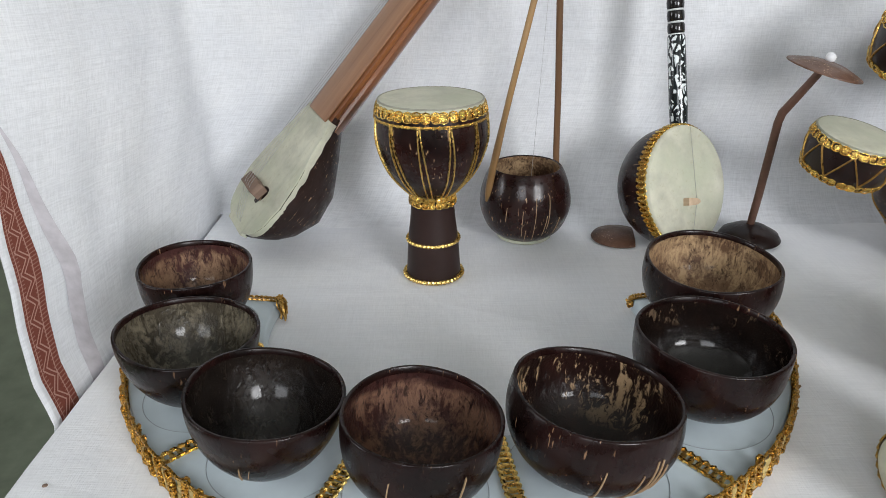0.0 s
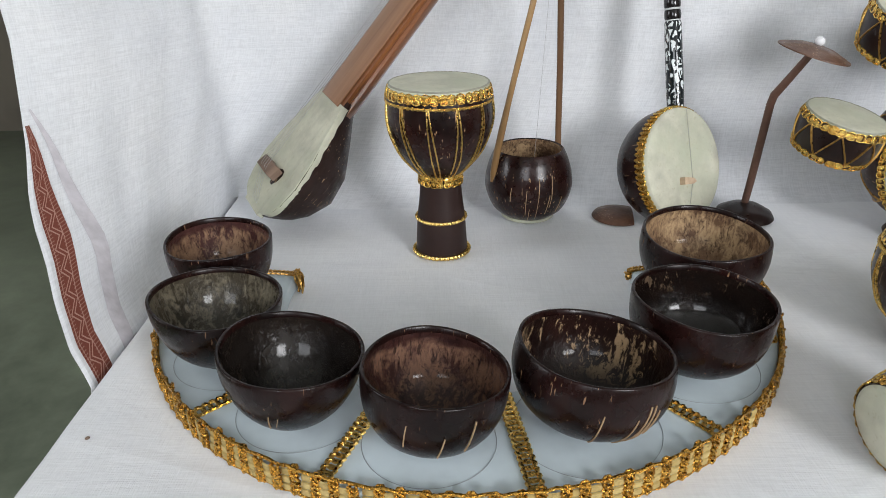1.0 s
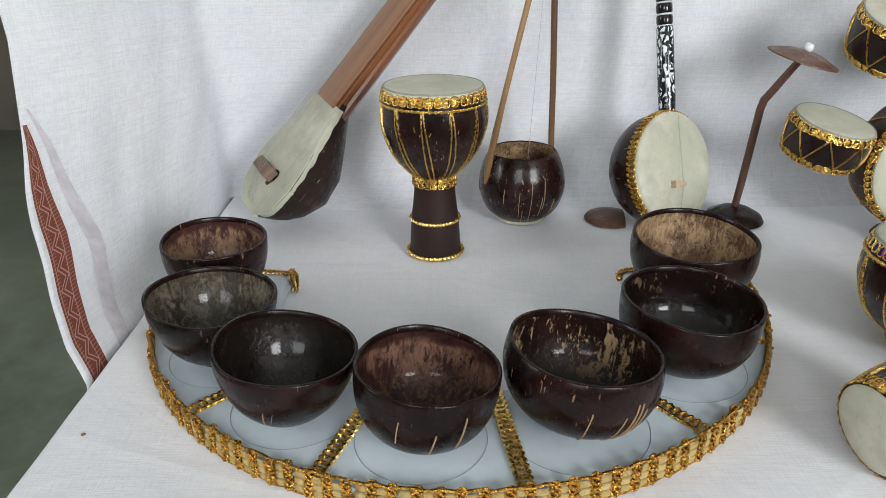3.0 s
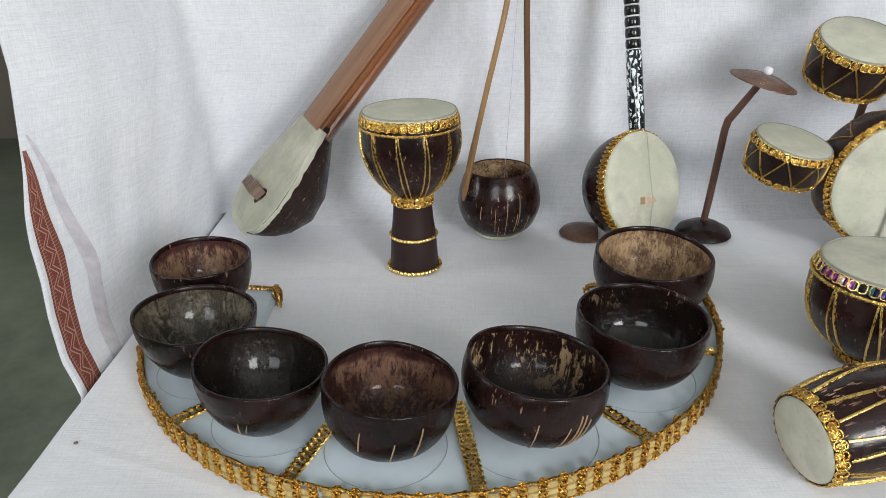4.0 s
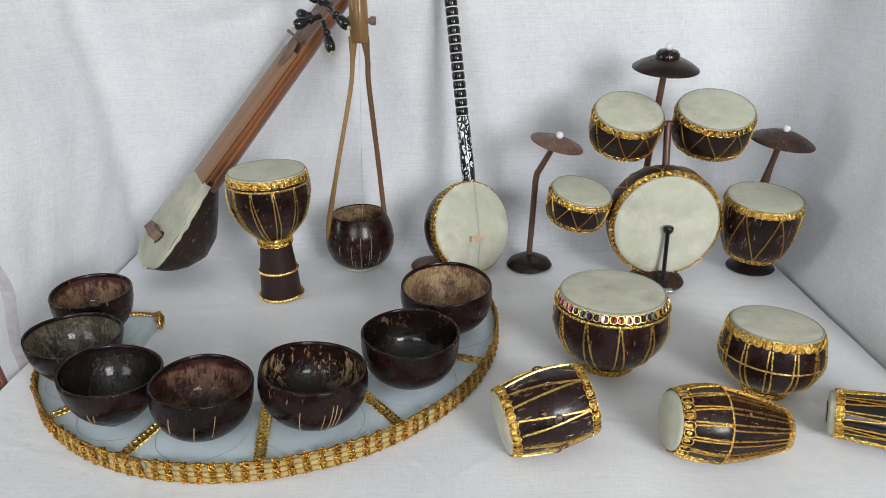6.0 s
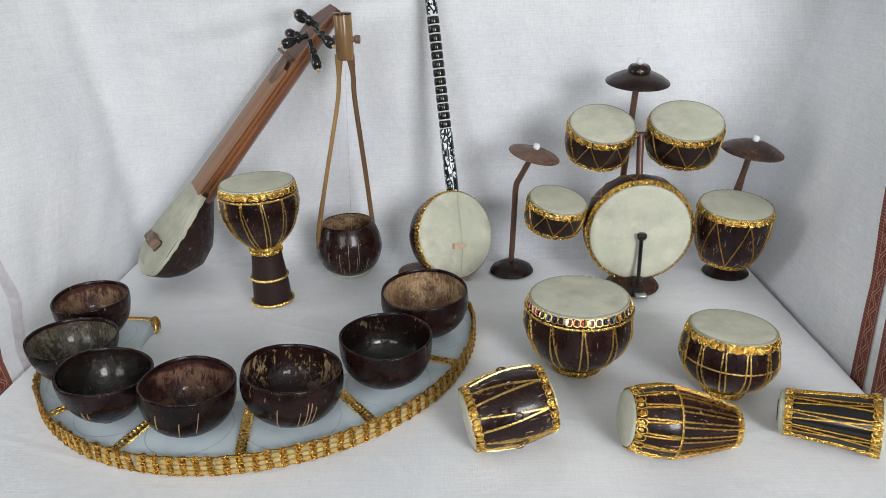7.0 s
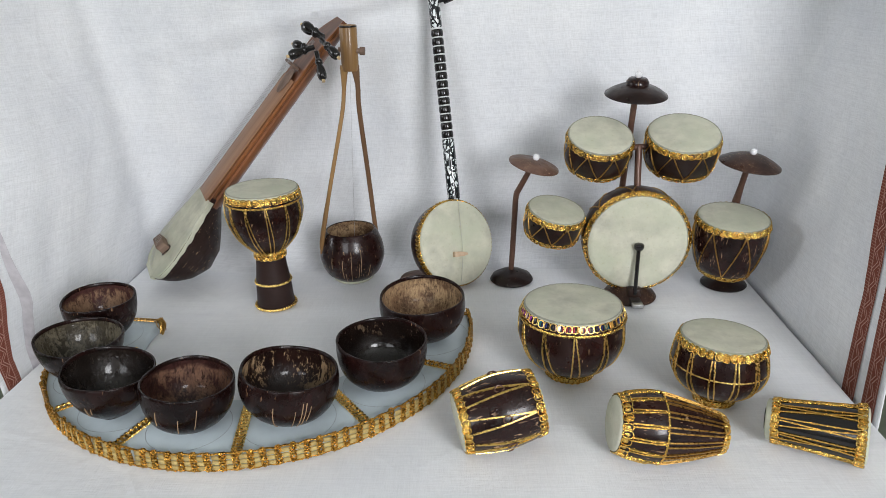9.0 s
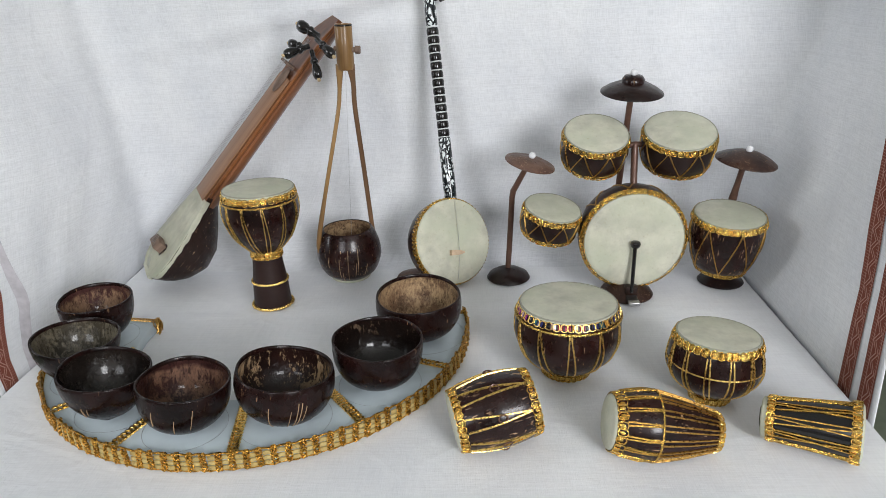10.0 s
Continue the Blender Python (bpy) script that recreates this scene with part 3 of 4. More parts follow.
def hanging_strip(d0, d1, n, from_right=False, off=0.0, rows=range(CLOTH_ROWS + 1), across=False, taper=None, whole=False):
    """A strip of the hanging between two distances from one end; taper = (from, to): it rolls out of sight between these heights."""
    bm = bmesh.new()
    uv = bm.loops.layers.uv.new("UVMap")
    cols = []
    for i in range(n + 1):
        run, col, last = 0.0, [], None
        for row in rows:
            k = 1.0 if taper is None else min(1.0, max(0.0, (taper[1] - ZS[row]) / (taper[1] - taper[0])))
            d = (d0 + (d1 - d0) * i / n) * k * (PLANS[row][1][-1] if whole else 1.0)
            p = hanging_point(row, d, from_right, off)
            run += (p - last).length if last else 0
            last = p
            col.append((bm.verts.new(p), i / n if across else (d0 + (d1 - d0) * i / n) * (2.4 if whole else 1.0), run if across else p.z))
        cols.append(col)
    for a, b in zip(cols, cols[1:]):
        for j in range(len(a) - 1):
            quad = (a[j], b[j], b[j + 1], a[j + 1])
            f = bm.faces.new([q[0] for q in quad])
            for loop, q in zip(f.loops, quad):
                loop[uv].uv = (q[1], q[2])
    return bm


hanging = part("cloth_hanging", hanging_strip(0.0, 1.0, 320, whole=True), CLOTH_WALL)
tagged(hanging, "white handloom cotton hanging with red woven borders behind the table", "cloth")
solid = hanging.modifiers.new("thickness", "SOLIDIFY")
solid.thickness, solid.offset = 0.0012, 1.0
part("border", hanging_strip(0.040, 0.009, 6, False, 0.0016, [r for r in range(CLOTH_ROWS + 1) if ZS[r] < 0.190], True, (0.09, 0.20)), BORDER, hanging, "dark red woven border with a meander")
part("border", hanging_strip(0.092, 0.060, 6, True, 0.0016, across=True), BORDER, hanging, "dark red woven border with a meander")
part("border", hanging_strip(0.042, 0.011, 6, True, 0.0016, across=True), BORDER, hanging, "dark red woven border with a meander")
# the under layer's border only shades through here; drawn as a pale band
part("stripe", hanging_strip(0.070, 0.094, 4, False, 0.0014, [r for r in range(CLOTH_ROWS + 1) if ZS[r] < 0.20], False, (0.06, 0.215)), LILAC_SHADE, hanging, "lilac band painted as the shade of a second layer's border")

# ---- the horseshoe board ----
CX, CY, RO, RI, BH = 0.0105, 0.640, 0.319, 0.195, 0.016
ARC0, ARC1 = radians(-190), radians(10)


def arc_point(a, r, z=0.0):
    return Vector((CX + r * math.cos(a), CY + r * math.sin(a), z))


def horseshoe():
    bm = bmesh.new()
    n, rows = 90, []
    for i in range(n + 1):
        a = ARC0 + (ARC1 - ARC0) * i / n
        rows.append([bm.verts.new(arc_point(a, r, z)) for r, z in ((RI, 0), (RI, BH - 0.002), (RI + 0.002, BH), (RO - 0.002, BH), (RO, BH - 0.002), (RO, 0))])
    for lo, hi in zip(rows, rows[1:]):
        for k in range(6):
            l = (k + 1) % 6
            bm.faces.new((lo[k], lo[l], hi[l], hi[k]))
    bm.faces.new(rows[0])
    bm.faces.new(rows[-1][::-1])
    return bm


board = tagged(part("horseshoe_board", horseshoe(), BOARD), "pale blue horseshoe board edged with gold ribbon, holding the bowls", "board")


def braid(points, width, loops, material_r=0.0012):
    """A flat gold braid: two edge cords and close cross loops."""
    bm = bmesh.new()
    pts = curve(points, loops + 1)
    up = Vector((0, 0, 1))
    for i in range(loops):
        p, q = Vector(pts[i]), Vector(pts[i + 1])
        t = (q - p).normalized()
        s = t.cross(up).normalized()
        loop = [p + s * width * 0.5 * math.cos(b) + t * (q - p).length * (0.5 + 0.62 * math.sin(b)) + up * (0.0012 + 0.0008 * math.cos(2 * b)) for b in (2 * math.pi * k / 8 for k in range(9))]
        sweep(bm, loop, material_r, 5, 1.0, (0, 0, 1), False)
    for sgn in (-1, 1):
        line = []
        for i in range(loops + 1):
            p, q = Vector(pts[max(0, i - 1)]), Vector(pts[min(loops, i + 1)])
            s = (q - p).normalized().cross(up).normalized()
            line.append(Vector(pts[i]) + s * sgn * width * 0.36 + up * (0.0012 + 0.0005 * (i % 2)))
        sweep(bm, line, 0.0012, 5)
    return bm


for a in (-162, -136, -110.5, -82, -52.5, -22):
    a = radians(a)
    part("divider_braid", braid([arc_point(a, RI + 0.004, BH), arc_point(a, (RI + RO) / 2, BH), arc_point(a, RO - 0.003, BH)], 0.0120, 18, 0.0017), GOLD_THREAD, board, "narrow twisted gold braid")
for a, sgn in ((ARC0, 1), (ARC1, -1)):
    part("end_braid", braid([arc_point(a, RI - 0.002, 0.004), arc_point(a + sgn * 0.01, RI + 0.002, BH), arc_point(a + sgn * 0.012, 0.26, BH), arc_point(a + sgn * 0.012, RO, BH)], 0.008, 36), GOLD_DULL, board)
tassel = bmesh.new()
rng = random.Random(5)
for k in range(14):
    o = arc_point(ARC0 + 0.03, RI - 0.002, 0.012)
    sweep(tassel, curve([o + Vector((rng.uniform(-0.003, 0.003), rng.uniform(-0.012, 0.006), 0.012)), o + Vector((rng.uniform(-0.001, 0.008), rng.uniform(-0.014, 0.004), 0.006)), o + Vector((rng.uniform(0.002, 0.008), rng.uniform(-0.016, 0.002), -0.009))], 5), 0.001, 4)
part("tassel", tassel, GOLD_DULL, board, "frayed gold ribbon end")


def ribbon_segment():
    """One repeat of the edge ribbon: three bent foil plates beside a twisted column."""
    bm = bmesh.new()
    w, h = 0.0098, 0.0058
    for row in range(3):
        z = 0.0036 + row * 0.0068
        cols = []
        for i in range(6):
            f = i / 5 - 0.5
            out = 0.0016 * math.cos(f * math.pi) + 0.0010
            cols.append([bm.verts.new((out + o, f * w - 0.0030, z + g * h / 2 + 0.0012 * math.cos(f * 3))) for o, g in ((-0.001, -1), (0.0004, -0.75), (0.0004, 0.75), (-0.001, 1))])
        for lo, hi in zip(cols, cols[1:]):
            for k in range(3):
                bm.faces.new((lo[k], lo[k + 1], hi[k + 1], hi[k]))
    return bm


def ribbon_column():
    """A cord looped up and down across the ribbon."""
    pts = []
    for k in range(44):
        b = k * math.pi / 3.6
        pts.append((0.0019 + 0.0016 * math.sin(b), 0.0050 + 0.0037 * math.cos(b), 0.0012 + 0.0240 * k / 43 + 0.0014 * math.sin(b * 2.3)))
    return tube(pts, 0.0014, 5)


seg_mesh = col_mesh = None
REPEATS = 68
for i in range(REPEATS):
    a = ARC0 + (ARC1 - ARC0) * (i + 0.5) / REPEATS
    m = basis(arc_point(a, RO + 0.0012, 0.0), (0.10 * rng.uniform(-1, 1), 0.10 * rng.uniform(-1, 1), 1), (math.cos(a), math.sin(a), 0))
    if seg_mesh is None:
        first = part("ribbon_plate", ribbon_segment(), GOLD_PLATE, board, m=m)
        second = part("ribbon_twist", ribbon_column(), RIBBON_TWIST, board, m=m)
        seg_mesh, col_mesh = first.data, second.data
    else:
        part("ribbon_plate", seg_mesh, GOLD_PLATE, board, m=m)
        part("ribbon_twist", col_mesh, RIBBON_TWIST, board, m=m)
for z in (0.0012, 0.0245):
    part("ribbon_cord", tube([arc_point(ARC0 + (ARC1 - ARC0) * i / 120, RO + 0.0026, z + 0.0012 * math.sin(i * 2.4)) for i in range(121)], 0.0014, 5), RIBBON_TWIST, board)


# ---- coconut bowls ----
def bowl(x, y, R, h, inside, close, label, tilt, turn, full, grooves=()):
    root = thing("coconut_bowl", basis((x, y, BH), (*tilt, 1)) @ pose(0, 0, 0, 0, 0, turn), label, "bowl", "coconut bowls on the horseshoe board")
    t = 0.0032
    outer = [(0, 0.0), (R * 0.28, 0.0004)]
    for f in np.linspace(0.05, 1.0, 16):
        g = (1 - (1 - f) ** full) ** 0.5
        outer.append((R * g * (1 - close * max(0, f - 0.62) ** 2 / 0.144), h * f))
    ro, ri = outer[-1][0], outer[-1][0] - t
    rim = [(ro - 0.0003, h + 0.0007), (ro - 0.0009, h + 0.0011), (ri + 0.0008, h + 0.0011), (ri + 0.0001, h + 0.0003), (ri - 0.0001, h - 0.004)]
    seed = turn

    def warp(p, a):
        k = 1 + 0.008 * math.cos(2 * a + seed) + 0.004 * math.cos(3 * a + seed * 2)
        z = p[2] + (0.0011 * math.sin(2 * a + seed) + 0.0006 * math.sin(3 * a)) * (p[2] / h) ** 3
        return (p[0] * k, p[1] * k, z)

    part("shell", turned(outer + rim, 64, warp), BOWL_SHELL, root)
    scale = (ri - 0.0001) / (R * (1 - close))
    lining = [(max(0.0, r * scale), 0.0042 + (z / h) * (h - 0.0082)) for r, z in outer]
    lining[0] = (0, 0.0042)
    part("lining", turned(lining, 64, warp), inside, root, "scraped inner shell")
    for a, z0, z1, w in grooves:
        part("groove", strap(outer, radians(a - turn), z0, radians(a - turn + 3), z1, w, 0.0012, 0.0004), GROOVE, root, "pale scratched groove")
    return root


BOWLS = [
    (-0.2484, 0.6214, 0.0547, 0.0709, 0, 0.00, "dark coconut shell bowl with a russet scraped inside", (0.031, -0.023), 10, 2.5, ()),
    (-0.2195, 0.5015, 0.0585, 0.0675, 1, 0.00, "dark coconut shell bowl with an olive-grey glossy inside", (0.074, 0.0), 60, 1.75, ()),
    (-0.1379, 0.4150, 0.0576, 0.0675, 2, 0.00, "dark coconut shell bowl with a smooth black inside", (0.117, 0.015), 120, 1.75, ((-100, 0.020, 0.040, 0.0006), (-92, 0.026, 0.040, 0.0005))),
    (-0.0233, 0.3882, 0.0567, 0.0667, 3, 0.00, "dark coconut shell bowl with a mottled chestnut inside", (0.095, 0.027), 200, 3.0, ((-112, 0.030, 0.052, 0.0008), (-62, 0.026, 0.056, 0.0007), (-84, 0.020, 0.044, 0.0009))),
    (0.0985, 0.4070, 0.0641, 0.0700, 4, 0.05, "rounded coconut shell bowl with tan patches inside and grooves", (0.115, 0.045), 250, 3.0, ((-72, 0.012, 0.046, 0.0007), (-64, 0.014, 0.056, 0.0010), (-60, 0.018, 0.056, 0.0010), (-55, 0.026, 0.05, 0.0006), (-96, 0.010, 0.050, 0.0008))),
    (0.2107, 0.4850, 0.0609, 0.0700, 5, 0.00, "deep coconut shell bowl with a glossy black inside", (0.040, -0.020), 300, 3.1, ()),
    (0.2585, 0.6195, 0.0663, 0.0718, 6, 0.03, "dark coconut shell bowl with a raw tan inside", (0.014, -0.058), 30, 3.0, ()),
]
for x, y, R, h, k, close, label, tilt, turn, full, grooves in BOWLS:
    bowl(x, y, R, h, INSIDES[k], close, label, tilt, turn, full, grooves)
    a = math.atan2(y - CY, x - CX)
    ring = torus(R * 0.93, 0, 0.0003, 64, 4)
    bmesh.ops.translate(ring, verts=ring.verts, vec=arc_point(a, 0.256, BH + 0.0002))
    part("pencil_circle", ring, PENCIL, board, "faint pencilled circle")


# ---- drums ----
def smooth(points, n=34):
    return [(max(0.0, p[0]), p[1]) for p in curve([(r, z, 0) for r, z in points], n) for p in (tuple(p),)]


def goblet_drum():
    root = thing("goblet_drum", pose(-0.0152, 0.7705, 0), "dark coconut goblet drum with gold trims and a pale skin", "drum")
    cup = smooth([(0.023, 0.103), (0.034, 0.113), (0.050, 0.133), (0.0605, 0.158), (0.0640, 0.178), (0.0622, 0.200), (0.0600, 0.208)])
    part("bowl", turned([(0, 0.103)] + cup + [(0, 0.208)], 64), NUT, root, "polished coconut cup")
    stem = smooth([(0.0335, 0.001), (0.0325, 0.006), (0.0300, 0.045), (0.0265, 0.075), (0.0245, 0.104)], 20)
    part("stem", turned([(0, 0.001)] + stem + [(0, 0.104)], 48), BROWN_PAINT, root, "dark brown painted flaring stem")
    part("drum_head", drum_head(0.0585, 0.2155), SKIN, root, "pale stretched skin")
    part("head_edge", torus(0.0583, 0.2144, 0.0012, 80, 6, 0.12), SKIN_EDGE, root)
    part("rim_trim", trim_ring(0.0612, 0.2065, 38, 0.0115, -0.25), GOLD, root, "gold foil loop trim")
    part("rim_cord", torus(0.0622, 0.1965, 0.0019, 120, 6, 0.25), GOLD, root)
    part("rim_cord", torus(0.0602, 0.2095, 0.0011, 120, 6, 0.25), GOLD_THREAD, root)
    part("waist_trim", trim_ring(0.0260, 0.1035, 20, 0.0065), GOLD_THREAD, root)
    part("waist_trim", trim_ring(0.0268, 0.0965, 20, 0.0065), GOLD, root)
    part("stem_cord", torus(0.0305, 0.048, 0.0020, 90, 6, 0.3), GOLD_THREAD, root)
    part("stem_cord", torus(0.0345, 0.0032, 0.0024, 90, 6, 0.3), GOLD_THREAD, root)
    straps(root, cup, 12, [(-0.012, 0.197, 0.04, 0.107), (0.018, 0.197, 0.21, 0.107)], 0.0019, GOLD_THREAD, -1.77)
    return root


goblet_drum()


def kettle_drum(x, y, R, label, sizes, lean):
    """A round kettle drum on a gold foot ring. sizes: body points, head radius, head height, foot radius."""
    body, hr, hz, fr = sizes
    root = thing("kettle_drum", pose(x, y, 0.001, *lean), label, "drum", "kettle drums")
    prof = smooth(body, 40)
    part("body", turned([(0, body[0][1])] + prof + [(0, body[-1][1])], 64), NUT, root)
    part("drum_head", drum_head(hr, hz, 0.010), SKIN, root, "pale stretched skin")
    part("head_edge", torus(hr - 0.0004, hz - 0.0012, 0.0014, 80, 6, 0.12), SKIN_EDGE, root, "grey worn edge of the skin")
    part("foot_trim", trim_ring(fr, 0.0055, 28, 0.009, 0.2), GOLD, root, "gold foil foot ring")
    part("foot_ring", turned([(fr - 0.006, 0.0005), (fr - 0.0012, 0.0005), (fr - 0.0012, 0.011), (fr - 0.006, 0.013), (fr - 0.006, 0.0005)], 40), GOLD_DULL, root)
    return root, prof


BAYAN = ([(0.029, 0.010), (0.045, 0.017), (0.063, 0.035), (0.0728, 0.060), (0.0734, 0.080), (0.0716, 0.093), (0.0672, 0.1065)], 0.0664, 0.1098, 0.0350)
big, prof = kettle_drum(0.4738, 0.5360, 0.072, "large dark coconut kettle drum with mirror sequins and gold cords", BAYAN, (-0.8, 0.5, 0))
part("trim_cord", torus(0.0722, 0.0938, 0.0022, 140, 6, 0.28), GOLD, big)
part("rim_trim", trim_ring(0.0696, 0.1022, 46, 0.0100, -0.40, 0.0008, False), GOLD_THREAD, big)
SEQUIN = [plain("sequin_" + n, c, 0.16, 0.35, 0.3) for n, c in (("night_blue", (0.03, 0.04, 0.16)), ("violet", (0.42, 0.06, 0.42)), ("black", (0.015, 0.015, 0.02)), ("wine", (0.26, 0.02, 0.04)), ("silver_pink", (0.8, 0.62, 0.75)), ("teal", (0.03, 0.15, 0.2)), ("amber", (0.5, 0.24, 0.05)))]
ORDER = [2, 0, 2, 0, 0, 1, 1, 4, 1, 2, 5, 0, 2, 4, 3, 3, 6, 3, 2, 0, 5, 6]
for i in range(46):
    a = radians(-215) + 2 * math.pi * i / 46
    rot = basis(Vector((0.0692 * math.cos(a), 0.0692 * math.sin(a), 0.1022)), (math.cos(a), math.sin(a), 0.45 + rng.uniform(-0.15, 0.15)), (-math.sin(a), math.cos(a), 0))
    part("sequin", box((0.0072, 0.0074, 0.0010), (0, 0, 0), 0.0003), SEQUIN[ORDER[i % len(ORDER)]], big, m=rot)
straps(big, prof, 11, [(0.0, 0.092, -0.02, 0.014), (0.03, 0.092, 0.20, 0.014)], 0.0023, GOLD_THREAD, -1.66)

DAYAN = ([(0.020, 0.010), (0.035, 0.016), (0.0515, 0.030), (0.0598, 0.048), (0.0594, 0.064), (0.0564, 0.080), (0.0528, 0.0893)], 0.0520, 0.0936, 0.0270)
small, prof = kettle_drum(0.6550, 0.4665, 0.062, "small dark coconut kettle drum laced with gold cords", DAYAN, (-3, 3, 0))
part("rim_trim", trim_ring(0.0552, 0.0868, 38, 0.0105, -0.40), GOLD, small, "gold foil loop trim")
part("waist_cord", torus(0.0606, 0.0560, 0.0011, 100, 5, 0.2), GOLD_THREAD, small)
straps(small, prof, 13, [(0.0, 0.081, 0.02, 0.013), (0.06, 0.081, 0.17, 0.013)], 0.0021, GOLD_THREAD, -1.6)


def barrel(name, label, a, b, body, ends, turn=0.0):
    """A drum lying on its side between the centres of its two heads; body gives (r, share of length)."""
    a, b = Vector(a), Vector(b)
    L = (b - a).length
    root = thing(name, basis(a, b - a, (0, 0, 1)), label, "drum")
    prof = smooth([(r, f * L) for r, f in body], 36)
    part("body", turned([(0, prof[0][1])] + prof + [(0, prof[-1][1])], 56), NUT, root)
    return root, prof, L


dhol, prof, L = barrel("barrel_drum", "dark coconut barrel drum with gold cords and tuning rings", (0.3165, 0.3640, 0.0360), (0.4165, 0.3870, 0.0515), [(0.0365, 0.02), (0.0410, 0.18), (0.0450, 0.42), (0.0455, 0.60), (0.0425, 0.84), (0.0385, 0.98)], None)
flip = pose(0, 0, 0, 180)
part("drum_head", drum_head(0.0352, 0.0, 0.010), SKIN, dhol, "pale stretched skin", m=flip)
part("drum_head", drum_head(0.0370, L, 0.010), SKIN, dhol, "pale stretched skin")
part("end_trim", trim_ring(0.0382, 0.0070, 30, 0.0105, 0.2), GOLD, dhol, "gold foil trim")
part("end_trim", trim_ring(0.0402, L - 0.0070, 30, 0.0105, -0.2), GOLD, dhol, "gold foil trim")
straps(dhol, prof, 8, [(0.0, 0.013, 0.20, L - 0.013), (0.40, 0.013, 0.22, L - 0.013)], 0.0025, GOLD_THREAD, 0.2)
for i in range(8):
    a = 0.2 + 2 * math.pi * i / 8 + 0.19
    r = float(np.interp(L * 0.56, [p[1] for p in prof], [p[0] for p in prof]))
    loop = [((r + 0.0022 + 0.0010 * math.cos(2 * b)) * math.cos(a + 0.085 * math.cos(b)), (r + 0.0022) * math.sin(a + 0.085 * math.cos(b)), L * 0.53 + 0.0055 * math.sin(b)) for b in (0.4 + 5.4 * k / 12 for k in range(13))]
    part("tuning_ring", tube(loop, 0.0009, 5), COPPER, dhol, "dark copper tuning ring")

mrid, prof, L = barrel("tapered_drum", "tapered dark drum closely laced with gold cords", (0.5000, 0.3560, 0.0415), (0.6310, 0.3610, 0.0225), [(0.0325, 0.02), (0.0375, 0.12), (0.0420, 0.32), (0.0405, 0.46), (0.0335, 0.70), (0.0225, 0.98)], None)
part("drum_head", drum_head(0.0318, 0.0, 0.010), SKIN, mrid, "pale stretched skin", m=flip)
part("drum_head", drum_head(0.0205, L, 0.006), SKIN, mrid, "pale stretched skin")
part("end_trim", trim_ring(0.0350, 0.0085, 24, 0.0120, 0.25), GOLD, mrid, "gold foil trim")
part("end_trim", trim_ring(0.0238, L - 0.0050, 22, 0.0080, -0.3), GOLD_THREAD, mrid, "gold foil trim")
part("belly_cord", torus(0.0422, L * 0.40, 0.0013, 90, 5, 0.2), GOLD, mrid)
straps(mrid, prof, 15, [(0.0, 0.013, 0.02, L * 0.40), (0.10, 0.013, 0.06, L * 0.40)], 0.0024, GOLD, 0.1)
straps(mrid, prof, 15, [(0.02, L * 0.40, 0.02, L - 0.006), (0.16, L * 0.40, 0.19, L - 0.006)], 0.0021, GOLD_DULL, 0.1)

cone, prof, L = barrel("cone_drum", "small black cone-shaped drum laced with gold cords", (0.6940, 0.3820, 0.0280), (0.7830, 0.3370, 0.0365), [(0.0250, 0.01), (0.0275, 0.3), (0.0305, 0.65), (0.0335, 0.99)], None)
cone.children[0].data.materials[0] = EBONY
dhol.children[0].data.materials[0] = NUT_FLECK
part("drum_head", drum_head(0.0242, 0.004, 0.008), HIDE, cone, "greyish hide head", m=flip)
part("drum_head", drum_head(0.0326, L + 0.0015, 0.008), HIDE, cone, "greyish hide head")
part("head_patch", turned([(0, -0.0062), (0.0125, -0.0060), (0.0130, -0.0050), (0.0130, -0.0035)], 28), EBONY, cone, "round black tuning patch")
part("end_trim", trim_ring(0.0268, 0.0065, 30, 0.0090, 0.1, 0.0008), GOLD, cone, "gold foil trim")
part("end_trim", trim_ring(0.0350, L - 0.0060, 34, 0.0100, 0.1, 0.0008), GOLD, cone, "gold foil trim")
straps(cone, prof, 10, [(0.0, 0.010, 0.03, L - 0.010), (0.09, 0.010, 0.30, L - 0.010), (0.34, 0.010, 0.12, L - 0.010)], 0.0019, GOLD, 0.25)


# ---- miniature drum kit ----
kit = thing("miniature_drum_kit", pose(0.61, 0.79, 0), "miniature coconut drum kit with gold trims and three pale toms", "drum kit")
KIT = Matrix.Translation((-0.61, -0.79, 0))


def kit_drum(name, m, prof, hr, hz, trims, n, w, top, low, label, mat=NUT_PLAIN):
    """A drum of the kit: shell, head, trims and zigzag cords."""
    shell = part(name, turned([(0, prof[0][1])] + prof + [(0, prof[-1][1])], 56), mat, kit, label, m=KIT @ m)
    part("drum_head", drum_head(hr, hz, 0.008), SKIN, shell, "pale stretched skin")
    part("head_edge", torus(hr - 0.0002, hz - 0.0010, 0.0012, 80, 6, 0.12), SKIN_EDGE, shell)
    for R, z, count, h, lean in trims:
        part("trim", trim_ring(R, z, count, h, lean), GOLD, shell, "gold foil loop trim")
        # dark ring behind the loops, added to darken the gaps between them
        part("trim_cord", torus(R - 0.0016, z, 0.0018, 60, 5), BROWN_PAINT, shell)
    if n:
        step = math.pi / n
        straps(shell, prof, n, [(0.0, top, step, low), (step, low, 2 * step, top)], w, GOLD_DULL, 0.3)
    return shell


